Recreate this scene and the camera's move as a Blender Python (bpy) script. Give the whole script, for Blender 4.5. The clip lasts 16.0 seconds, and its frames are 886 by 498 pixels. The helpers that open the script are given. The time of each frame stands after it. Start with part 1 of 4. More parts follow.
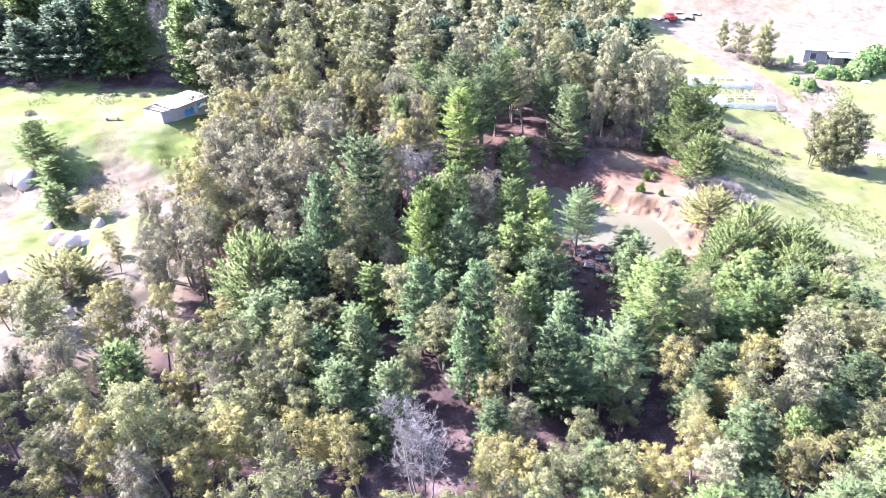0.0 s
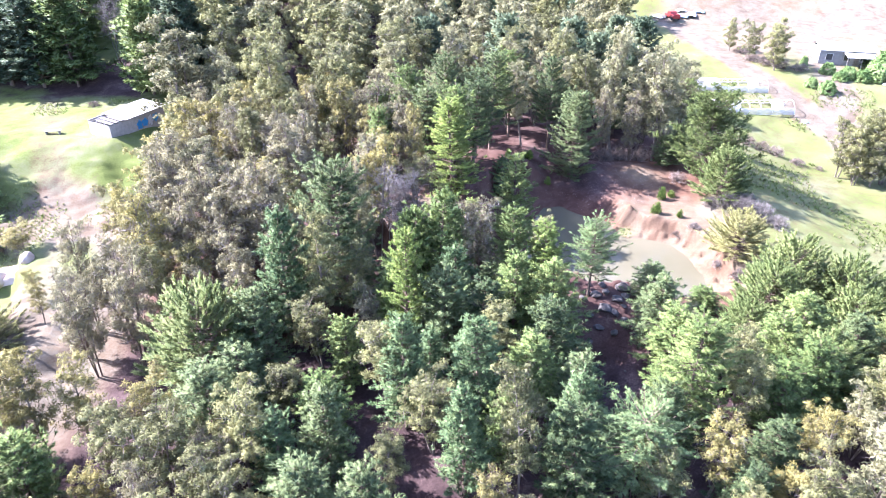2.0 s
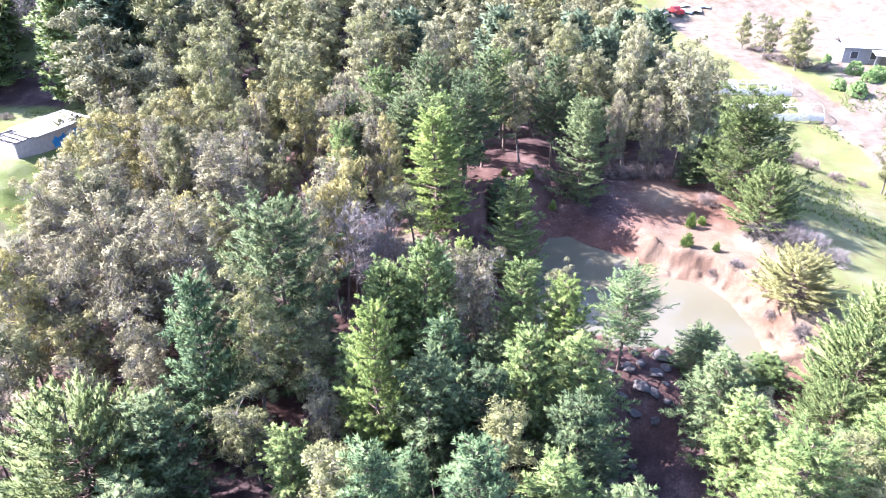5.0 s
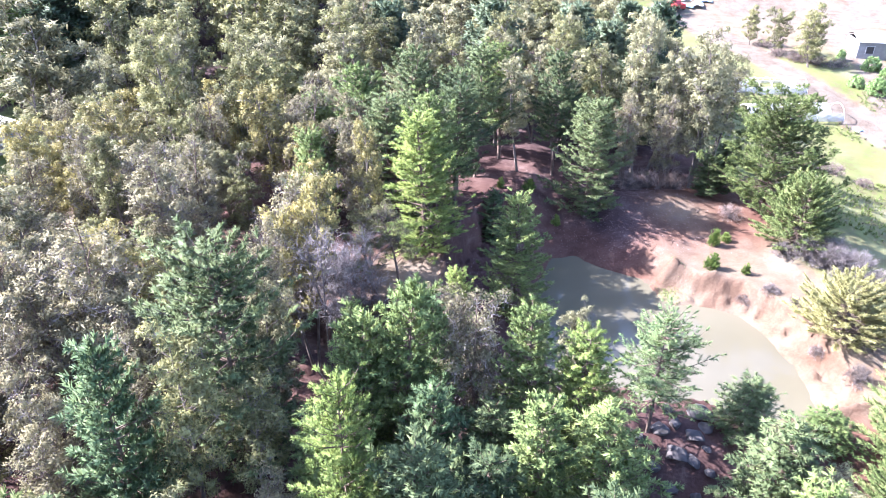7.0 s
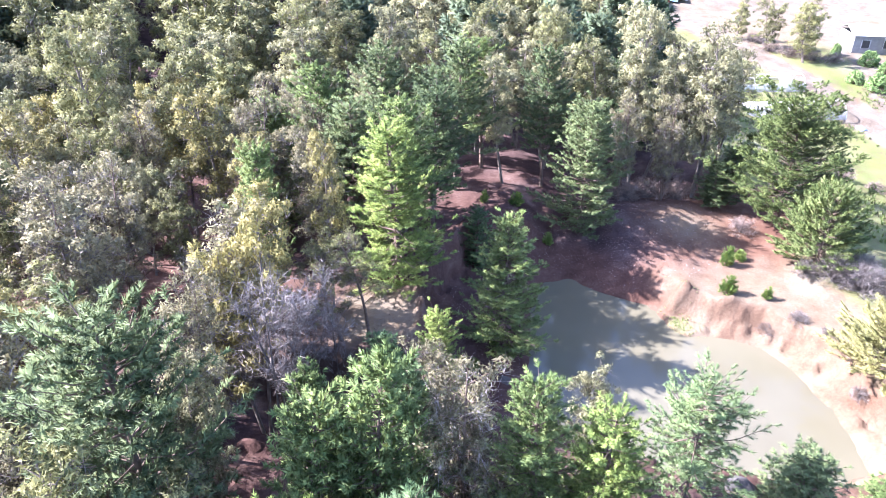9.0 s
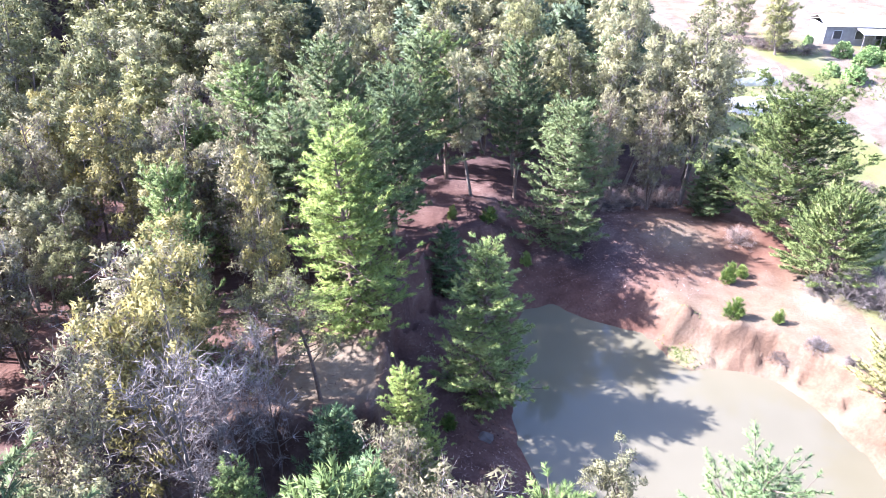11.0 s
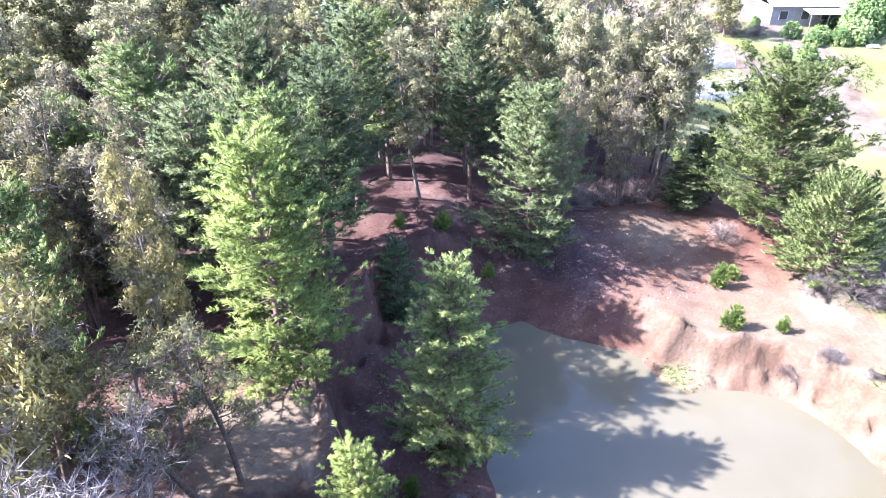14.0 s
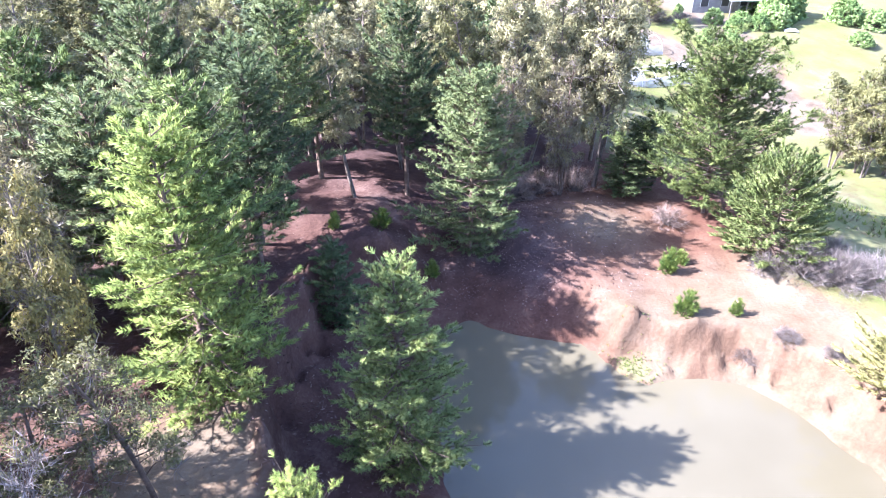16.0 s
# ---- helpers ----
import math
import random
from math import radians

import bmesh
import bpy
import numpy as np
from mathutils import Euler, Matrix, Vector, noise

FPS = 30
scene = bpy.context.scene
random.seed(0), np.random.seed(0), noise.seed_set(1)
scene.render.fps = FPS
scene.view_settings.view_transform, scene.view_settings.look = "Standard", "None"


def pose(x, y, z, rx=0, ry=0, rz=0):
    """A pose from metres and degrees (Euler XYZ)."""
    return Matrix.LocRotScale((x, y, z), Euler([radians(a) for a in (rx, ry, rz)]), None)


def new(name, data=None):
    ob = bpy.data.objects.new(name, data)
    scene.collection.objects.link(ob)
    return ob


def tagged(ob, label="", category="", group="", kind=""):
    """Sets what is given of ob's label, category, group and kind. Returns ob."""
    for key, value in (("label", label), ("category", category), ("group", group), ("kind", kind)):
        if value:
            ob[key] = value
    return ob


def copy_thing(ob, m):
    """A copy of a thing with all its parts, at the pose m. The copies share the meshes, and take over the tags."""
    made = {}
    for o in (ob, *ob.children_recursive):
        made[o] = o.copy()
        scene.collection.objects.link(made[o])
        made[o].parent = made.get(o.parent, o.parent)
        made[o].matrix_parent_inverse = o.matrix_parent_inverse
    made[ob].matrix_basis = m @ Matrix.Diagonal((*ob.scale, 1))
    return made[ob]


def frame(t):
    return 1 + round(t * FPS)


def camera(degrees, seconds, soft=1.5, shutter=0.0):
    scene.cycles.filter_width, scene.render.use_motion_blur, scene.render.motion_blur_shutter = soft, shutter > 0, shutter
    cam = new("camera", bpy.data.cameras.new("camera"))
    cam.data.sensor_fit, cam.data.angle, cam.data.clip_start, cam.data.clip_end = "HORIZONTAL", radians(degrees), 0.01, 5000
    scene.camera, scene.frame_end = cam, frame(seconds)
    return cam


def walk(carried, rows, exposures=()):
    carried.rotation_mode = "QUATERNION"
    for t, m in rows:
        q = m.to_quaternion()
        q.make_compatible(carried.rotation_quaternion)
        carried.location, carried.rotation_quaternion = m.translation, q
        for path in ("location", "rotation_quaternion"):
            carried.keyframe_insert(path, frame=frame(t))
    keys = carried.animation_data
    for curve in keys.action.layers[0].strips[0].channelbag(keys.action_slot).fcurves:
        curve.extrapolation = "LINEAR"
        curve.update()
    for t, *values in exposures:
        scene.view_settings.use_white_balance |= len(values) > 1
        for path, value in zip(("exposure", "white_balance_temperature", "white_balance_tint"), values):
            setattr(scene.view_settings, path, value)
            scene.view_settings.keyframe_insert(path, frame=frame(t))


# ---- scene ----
cam = camera(65.3, 16.0, soft=0.95)
METRES, EYE, TILT, LEAN, TURN = 60.0, 39.7, -29.9, 0.0, 0.0
ROWS = [
    (0.0, 0.0, 0.0, 0.0, 0.0, 0.0, -0.0),
    (0.5, 0.0007, 0.0469, 0.0131, -0.22, 0.02, 0.13),
    (1.0, 0.0011, 0.0943, 0.0271, -0.44, 0.03, 0.24),
    (1.5, 0.0019, 0.14, 0.0425, -0.62, 0.05, 0.33),
    (2.0, 0.002, 0.1839, 0.0569, -0.84, 0.03, 0.44),
    (2.5, 0.0029, 0.2264, 0.0696, -1.02, 0.04, 0.55),
    (3.0, 0.0037, 0.2676, 0.0815, -1.23, 0.03, 0.64),
    (3.5, 0.0045, 0.3077, 0.0928, -1.45, 0.03, 0.72),
    (4.0, 0.0054, 0.347, 0.1035, -1.66, 0.05, 0.83),
    (6.5, 0.0136, 0.532, 0.1488, -2.64, 0.05, 1.46),
    (7.0, 0.0152, 0.566, 0.1564, -2.9, 0.03, 1.58),
    (7.5, 0.017, 0.5987, 0.164, -3.2, 0.01, 1.75),
    (8.0, 0.0187, 0.631, 0.1719, -3.54, 0.0, 1.92),
    (8.5, 0.0209, 0.6624, 0.1801, -4.0, -0.02, 2.2),
    (9.0, 0.0231, 0.6933, 0.1884, -4.79, -0.04, 2.67),
    (11.5, 0.0351, 0.8348, 0.2225, -8.75, -0.37, 4.97),
    (12.0, 0.0374, 0.8575, 0.2258, -9.53, -0.46, 5.43),
    (12.5, 0.0394, 0.8782, 0.228, -10.33, -0.55, 5.88),
    (13.0, 0.0416, 0.8967, 0.2299, -11.14, -0.64, 6.32),
    (13.5, 0.0437, 0.9134, 0.231, -11.95, -0.74, 6.78),
    (14.0, 0.0459, 0.9282, 0.2318, -12.78, -0.89, 7.25),
    (14.5, 0.0478, 0.9411, 0.232, -13.86, -1.05, 7.85),
    (15.0, 0.0494, 0.9524, 0.2315, -15.08, -1.22, 8.52),
    (15.5, 0.0507, 0.9619, 0.2311, -16.58, -1.48, 9.32),
    (16.0, 0.0514, 0.9678, 0.2298, -18.16, -1.69, 10.15),
]
walk(cam, [(t, pose(0, 0, EYE, TILT, LEAN, TURN) @ pose(METRES * x, METRES * y, METRES * z, 90 + pitch, roll, yaw)) for t, x, y, z, yaw, pitch, roll in ROWS],
     [(0.0, 3.23, 5770, 28), (16.0, 3.23, 5770, 28)])

# ---- world, sun ----
SUN_DIR = Vector((0.745, -0.178, -0.665)).normalized()  # the way the light goes
world = bpy.data.worlds.new("sky")
scene.world = world
world.use_nodes = True
wn = world.node_tree
sky = wn.nodes.new("ShaderNodeTexSky")
sky.sky_type = "NISHITA"
sky.sun_disc = False
sky.sun_elevation = math.asin(-SUN_DIR.z)
sky.sun_rotation = math.atan2(-SUN_DIR.x, -SUN_DIR.y)
wn.links.new(sky.outputs[0], wn.nodes["Background"].inputs[0])
wn.nodes["Background"].inputs[1].default_value = 0.122
sun_data = bpy.data.lights.new("sun", "SUN")
sun_data.energy, sun_data.angle, sun_data.color = 4.3, radians(0.6), (1.0, 0.97, 0.91)
sun = new("sun", sun_data)
sun.rotation_euler = SUN_DIR.to_track_quat("-Z", "Y").to_euler()


# ---- materials ----
def material(name, rough=0.8):
    m = bpy.data.materials.new(name)
    m.use_nodes = True
    b = m.node_tree.nodes["Principled BSDF"]
    b.inputs["Roughness"].default_value = rough
    return m, m.node_tree, b


def ramp(nt, fac, stops):
    r = nt.nodes.new("ShaderNodeValToRGB")
    e = r.color_ramp.elements
    while len(e) < len(stops):
        e.new(0.5)
    for el, (p, c) in zip(e, stops):
        el.position, el.color = p, (*c, 1)
    nt.links.new(fac, r.inputs[0])
    return r.outputs[0]


def noise_tex(nt, scale, detail=4.0, coord="Object", rough=0.55):
    tc = nt.nodes.new("ShaderNodeTexCoord")
    n = nt.nodes.new("ShaderNodeTexNoise")
    n.inputs["Scale"].default_value, n.inputs["Detail"].default_value = scale, detail
    n.inputs["Roughness"].default_value = rough
    nt.links.new(tc.outputs[coord], n.inputs["Vector"])
    return n.outputs["Fac"]


def mix(nt, fac, a, b, mode="MIX"):
    m = nt.nodes.new("ShaderNodeMix")
    m.data_type, m.blend_type = "RGBA", mode
    for sock, v in ((m.inputs[0], fac), (m.inputs[6], a), (m.inputs[7], b)):
        if isinstance(v, (int, float)):
            sock.default_value = v
        elif isinstance(v, tuple):
            sock.default_value = (*v, 1)
        else:
            nt.links.new(v, sock)
    return m.outputs[2]


def maths(nt, op, a, b=0.5):
    m = nt.nodes.new("ShaderNodeMath")
    m.operation = op
    for sock, v in ((m.inputs[0], a), (m.inputs[1], b)):
        if isinstance(v, (int, float)):
            sock.default_value = v
        else:
            nt.links.new(v, sock)
    return m.outputs[0]


def bump(nt, b, height, strength, distance):
    n = nt.nodes.new("ShaderNodeBump")
    n.inputs["Strength"].default_value, n.inputs["Distance"].default_value = strength, distance
    nt.links.new(height, n.inputs["Height"])
    nt.links.new(n.outputs[0], b.inputs["Normal"])


def foliage(name, dark, mid, light, through_light=0.3, spread=0.35, grain=0.26):
    """Leaves: each leaf its own shade, clumps and whole trees a little apart, some light let through."""
    m, nt, b = material(name, 0.55)
    geo = nt.nodes.new("ShaderNodeNewGeometry")
    info = nt.nodes.new("ShaderNodeObjectInfo")
    big, clump = noise_tex(nt, 0.7, 2.0), noise_tex(nt, 2.6, 1.0)
    f = maths(nt, "ADD", maths(nt, "MULTIPLY", maths(nt, "SUBTRACT", geo.outputs["Random Per Island"], 0.5), grain), 0.56)
    f = maths(nt, "ADD", f, maths(nt, "MULTIPLY", maths(nt, "SUBTRACT", big, 0.5), 1.1))
    f = maths(nt, "ADD", f, maths(nt, "MULTIPLY", maths(nt, "SUBTRACT", clump, 0.5), 0.9))
    f = maths(nt, "ADD", f, maths(nt, "MULTIPLY", maths(nt, "SUBTRACT", info.outputs["Random"], 0.5), spread))
    col = ramp(nt, f, [(0.27, dark), (0.55, mid), (0.86, light)])
    nt.links.new(col, b.inputs["Base Color"])
    b.inputs["Specular IOR Level"].default_value = 0.12
    tr = nt.nodes.new("ShaderNodeBsdfTranslucent")
    nt.links.new(col, tr.inputs[0])
    mx = nt.nodes.new("ShaderNodeMixShader")
    mx.inputs[0].default_value = through_light
    nt.links.new(b.outputs[0], mx.inputs[1])
    nt.links.new(tr.outputs[0], mx.inputs[2])
    nt.links.new(mx.outputs[0], nt.nodes["Material Output"].inputs[0])
    return m


def rough_stuff(name, dark, light, scale=3.0, rough=0.9, depth=0.03):
    m, nt, b = material(name, rough)
    n1, n2 = noise_tex(nt, scale, 6.0), noise_tex(nt, scale * 0.15, 2.0)
    f = maths(nt, "ADD", maths(nt, "MULTIPLY", n1, 0.65), maths(nt, "MULTIPLY", n2, 0.4))
    nt.links.new(ramp(nt, f, [(0.35, dark), (0.7, light)]), b.inputs["Base Color"])
    bump(nt, b, n1, 0.6, depth)
    return m


PINE = foliage("pine_needles", (0.053, 0.084, 0.027), (0.128, 0.179, 0.059), (0.216, 0.264, 0.088), 0.2)
# lighter, yellower copy of PINE: sunlight on the pads put into the colour
PINE_SUNLIT = foliage("sunlit_pine_needles", (0.072, 0.105, 0.026), (0.152, 0.214, 0.058), (0.25, 0.302, 0.085), 0.28)
# distance haze is put into these needles as a darker, bluer green
PINE_HAZED = foliage("hazed_pine_needles", (0.041, 0.069, 0.042), (0.084, 0.119, 0.07), (0.126, 0.16, 0.092), 0.28)
PINE_OLIVE = foliage("olive_pine_needles", (0.045, 0.068, 0.023), (0.108, 0.142, 0.048), (0.186, 0.22, 0.072), 0.2)
PINE_DARK = foliage("dark_pine_needles", (0.035, 0.056, 0.026), (0.082, 0.114, 0.048), (0.14, 0.176, 0.075), 0.16)
PINE_BLUE = foliage("bluish_pine_needles", (0.043, 0.078, 0.035), (0.102, 0.154, 0.067), (0.167, 0.222, 0.092), 0.2)
EUC = foliage("eucalyptus_leaves", (0.077, 0.08, 0.038), (0.158, 0.163, 0.073), (0.245, 0.245, 0.102), 0.34)
# pale leaves, raised further: haze and backlight of far crowns put into the colour
EUC_PALE = foliage("pale_eucalyptus_leaves", (0.1, 0.098, 0.055), (0.204, 0.202, 0.108), (0.305, 0.296, 0.16), 0.36)
EUC_GOLD = foliage("yellowish_eucalyptus_leaves", (0.1, 0.092, 0.04), (0.195, 0.178, 0.068), (0.285, 0.25, 0.086), 0.32)
EUC_THIN = foliage("dry_eucalyptus_leaves", (0.083, 0.077, 0.046), (0.172, 0.16, 0.092), (0.255, 0.235, 0.13), 0.34)
CYPRESS = foliage("cypress_sprays", (0.054, 0.082, 0.026), (0.137, 0.177, 0.063), (0.216, 0.252, 0.096), 0.24)
FOUNTAIN = foliage("yellowish_cypress_sprays", (0.105, 0.11, 0.042), (0.223, 0.223, 0.09), (0.32, 0.308, 0.136), 0.34)
SHRUB = foliage("shrub_leaves", (0.06, 0.11, 0.03), (0.14, 0.2, 0.05), (0.25, 0.31, 0.09), 0.25)
HEDGE = foliage("hedge_leaves", (0.08, 0.14, 0.045), (0.15, 0.23, 0.08), (0.25, 0.33, 0.13), 0.25)
TWIG = foliage("dry_twig_wood", (0.075, 0.065, 0.06), (0.142, 0.125, 0.117), (0.24, 0.215, 0.204), 0.05)
BROWN_TWIG = foliage("brown_twig_wood", (0.1, 0.075, 0.065), (0.18, 0.14, 0.12), (0.28, 0.22, 0.19), 0.05)
BARK = rough_stuff("pine_bark", (0.06, 0.04, 0.03), (0.17, 0.12, 0.09), 6.0)
EUC_BARK = rough_stuff("eucalyptus_bark", (0.06, 0.047, 0.04), (0.2, 0.165, 0.135), 4.0)
DEAD_BARK = rough_stuff("weathered_bare_wood", (0.062, 0.053, 0.048), (0.14, 0.122, 0.112), 5.0)
# grey stone darkened well below its own tone: tree shade put into the colour
ROCK = rough_stuff("granite", (0.034, 0.03, 0.028), (0.085, 0.075, 0.07), 1.2, 0.85, 0.08)
PALE_ROCK = rough_stuff("pale_boulder_stone", (0.34, 0.26, 0.22), (0.5, 0.42, 0.375), 1.0, 0.85, 0.08)


# ---- lie of the land ----
def lattice(ix, iy, seed):
    h = (ix * 374761393 + iy * 668265263 + seed * 974711) & 0x7FFFFFFF
    h = ((h ^ (h >> 13)) * 1274126177) & 0x7FFFFFFF
    return ((h ^ (h >> 16)) & 0xFFFF) / 65535.0


def fbm(x, y, size, seed=0, octaves=4):
    total, amp, norm = 0.0, 1.0, 0.0
    for o in range(octaves):
        u, v = x / size, y / size
        iu, iv = np.floor(u).astype(np.int64), np.floor(v).astype(np.int64)
        fu, fv = u - iu, v - iv
        fu, fv = fu * fu * (3 - 2 * fu), fv * fv * (3 - 2 * fv)
        a = lattice(iu, iv, seed + o) * (1 - fu) + lattice(iu + 1, iv, seed + o) * fu
        b = lattice(iu, iv + 1, seed + o) * (1 - fu) + lattice(iu + 1, iv + 1, seed + o) * fu
        total, norm = total + amp * (a * (1 - fv) + b * fv - 0.5), norm + amp
        amp, size = amp * 0.5, size * 0.5
    return total / norm * 2


def sm(a, b, v):
    t = np.clip((v - a) / (b - a), 0, 1)
    return t * t * (3 - 2 * t)


def outline_distance(x, y, poly):
    """Signed distance to a closed outline, negative inside."""
    d, inside = np.full(np.shape(x), 1e9), np.zeros(np.shape(x), bool)
    for (ax, ay), (bx, by) in zip(poly, poly[1:] + poly[:1]):
        ex, ey = bx - ax, by - ay
        t = np.clip(((x - ax) * ex + (y - ay) * ey) / (ex * ex + ey * ey), 0, 1)
        d = np.minimum(d, np.hypot(x - ax - t * ex, y - ay - t * ey))
        cross = (ay > y) != (by > y)
        inside ^= cross & (x < ex * (y - ay) / (ey if ey else 1e-9) + ax)
    return np.where(inside, -d, d)


def line_distance(x, y, pts):
    d = np.full(np.shape(x), 1e9)
    for (ax, ay), (bx, by) in zip(pts, pts[1:]):
        ex, ey = bx - ax, by - ay
        t = np.clip(((x - ax) * ex + (y - ay) * ey) / (ex * ex + ey * ey), 0, 1)
        d = np.minimum(d, np.hypot(x - ax - t * ex, y - ay - t * ey))
    return d


POND = [(13.4, 86.0), (16, 86.1), (18.7, 84), (20.3, 82), (21, 79), (21.6, 77.9), (24.5, 77.6), (26.4, 76.2), (27.2, 73), (27.4, 68.5),
        (26.8, 65.2), (23, 64.2), (18.5, 65), (13.5, 67.3), (10.2, 71), (9.9, 74), (10.8, 77.5), (11.7, 82)]
PIT = [(-9, 72.2), (-4, 72), (2.2, 72.4), (3.2, 73.8), (2.9, 76.7), (4.2, 80.8), (6.3, 85.3), (9.2, 88.8), (13, 89.3), (17, 88.2), (21.6, 83.2),
       (22.6, 79.6), (27.2, 78.2), (28.9, 75), (29.2, 68), (28.6, 64), (20, 62.6), (12, 63.6), (7, 64), (-3, 65), (-9, 67)]
ROAD = [(54, 172), (57, 152), (59, 138), (61, 126), (64, 116), (70, 107), (84, 96), (120, 80)]
TRACK = [(64, 108), (66, 116), (69, 124), (74, 137), (76, 150), (88, 168), (110, 184), (150, 200)]
PATH_WEST = [(-52, 104), (-47, 94), (-43, 84), (-39, 76), (-35, 66), (-33, 55)]


QUARRY = [(-90, 77), (-52, 78), (-45, 74.5), (-39.5, 69.5), (-36, 62), (-36.5, 53), (-34, 46), (-45, 40), (-90, 40)]


def height(x, y):
    x, y = np.asarray(x, float), np.asarray(y, float)
    west = 2.6 + 0.9 * sm(-26, -32, x) + 2.8 * sm(52, 71, y) * sm(-34, -22, x) - 1.2 * sm(78, 93, y) * sm(-34, -22, x)
    west = west + 4.6 * sm(-24, -38, x) * sm(77, 89, y + 3 * fbm(x, y, 9, 31, 3)) + 0.05 * np.maximum(0, y - 112)
    west = west + 0.26 * np.maximum(0, y - 106) * sm(10, -45, x)
    west = west - 1.6 * sm(48, 38, y)
    east = 2.0 - 4.3 * sm(34, 58, x) * (1 - sm(106, 136, y)) + 0.035 * np.maximum(0, y - 128)
    east = east + 0.30 * np.maximum(0, y - 172 + 0.35 * np.maximum(0, x - 90)) * sm(44, 70, x) - 1.2 * sm(56, 40, y)
    land = west + (east - west) * sm(13, 24.5, x)
    land = land + 1.1 * np.exp(-((x - 24) / 5.5) ** 2 - ((y - 91.5) / 3.2) ** 2)
    land = land - 2.4 * np.exp(-((x - 13.3) / 3.4) ** 2) * sm(61, 54, y)
    land = land + 0.2 * np.exp(-((x - 17) / 6) ** 2 - ((y - 61) / 2.0) ** 2)
    land = land + 7 * sm(184, 187, y + 3 * fbm(x, y, 8, 71, 2)) * sm(36, 44, x) * sm(78, 66, x)
    far = np.hypot(x, y - 70)
    land = land + 0.16 * np.maximum(0, far - 190) * (1 - 0.6 * sm(-60, -200, y))
    ragged = fbm(x, y, 3.2, 5, 3) * 0.9
    cut = outline_distance(x, y, QUARRY) + 3.2 * fbm(x, y, 7, 61, 4)
    land = land - 1.4 * sm(0.5, -0.5, cut) + sm(-24, -29, x) * sm(96, 80, y) * (1.0 * np.abs(fbm(x, y, 6, 63, 4)) + 0.5 * fbm(x, y, 2.2, 64, 3))
    edge = outline_distance(x, y, PIT) + ragged
    shore = outline_distance(x, y, POND) + 0.35 * fbm(x, y, 2.0, 9, 3)
    easy = sm(11.5, 15, x) * sm(24, 20.5, x) * sm(80.5, 83.5, y)
    land = land + (np.minimum(land, 0.75 + 0.34 * np.maximum(shore, 0)) - land) * easy
    floor = np.where(shore < 0, np.maximum(-1.2, 0.5 * shore), 0.05 + 0.42 * np.minimum(shore, 3) + 0.13 * np.maximum(0, shore - 3))
    floor = floor + 0.55 * sm(0.08, 0.35, shore) * np.exp(-((x - 14.3) / 3.0) ** 2) * sm(84.4, 85.4, y)
    slope = 0.75 + 6.5 * np.exp(-((x - 19.5) / 3.6) ** 2 - ((y - 86.5) / 3.6) ** 2)
    dig = sm(0, 1, -edge / slope)
    z = land + (np.minimum(floor, land) - land) * dig
    spit = sm(0.25, 0.6, np.exp(-((x - 22.0) / 1.5) ** 2 - ((y - 79.3) / 1.3) ** 2)) * sm(-0.2, 0.2, shore)
    calm = sm(-0.6, 2.5, shore)
    wall = np.exp(-((edge + 0.5) / 0.9) ** 2)
    z = z + wall * (1.7 * fbm(x, y, 1.3, 17, 4) + 0.9 * np.abs(fbm(x, y, 0.8, 18, 2))) * sm(0.6, 2.0, land - floor)
    z = z + (np.minimum(z, 0.1 + 0.12 * np.maximum(shore, 0)) - z) * spit
    return z + (0.5 * fbm(x, y, 11, 2, 3) + 0.16 * fbm(x, y, 1.7, 3, 3)) * calm * (1 - spit) * (0.35 + 0.65 * sm(0, 4, np.abs(edge)))


def ground_at(x, y):
    return float(height(np.array([x]), np.array([y]))[0])


def axis_steps(*runs, reach=190, grow=1.13):
    """Grid lines: fine in the middle, wider and wider outwards."""
    mid = sorted({round(float(v), 3) for lo, hi, step in runs for v in np.arange(lo, hi + step / 2, step)})
    d, out, back = runs[0][2], [], []
    while d < reach:
        d *= grow
        out.append((out[-1] if out else mid[-1]) + d)
        back.append((back[-1] if back else mid[0]) - d)
    return np.array(back[::-1] + mid + out)


def mesh_of(name, verts, tris, mat, smooth=False, normals=None):
    me = bpy.data.meshes.new(name)
    verts, tris = np.asarray(verts, np.float32), np.asarray(tris, np.int32)
    me.vertices.add(len(verts))
    me.vertices.foreach_set("co", verts.ravel())
    me.loops.add(len(tris) * 3)
    me.loops.foreach_set("vertex_index", tris.ravel())
    me.polygons.add(len(tris))
    me.polygons.foreach_set("loop_start", np.arange(0, len(tris) * 3, 3, dtype=np.int32))
    if smooth:
        me.polygons.foreach_set("use_smooth", np.ones(len(tris), bool))
    me.update(calc_edges=True)
    me.validate()
    me.materials.append(mat)
    if normals is not None:
        me.polygons.foreach_set("use_smooth", np.ones(len(me.polygons), bool))
        me.normals_split_custom_set_from_vertices(normals.tolist())
    return me


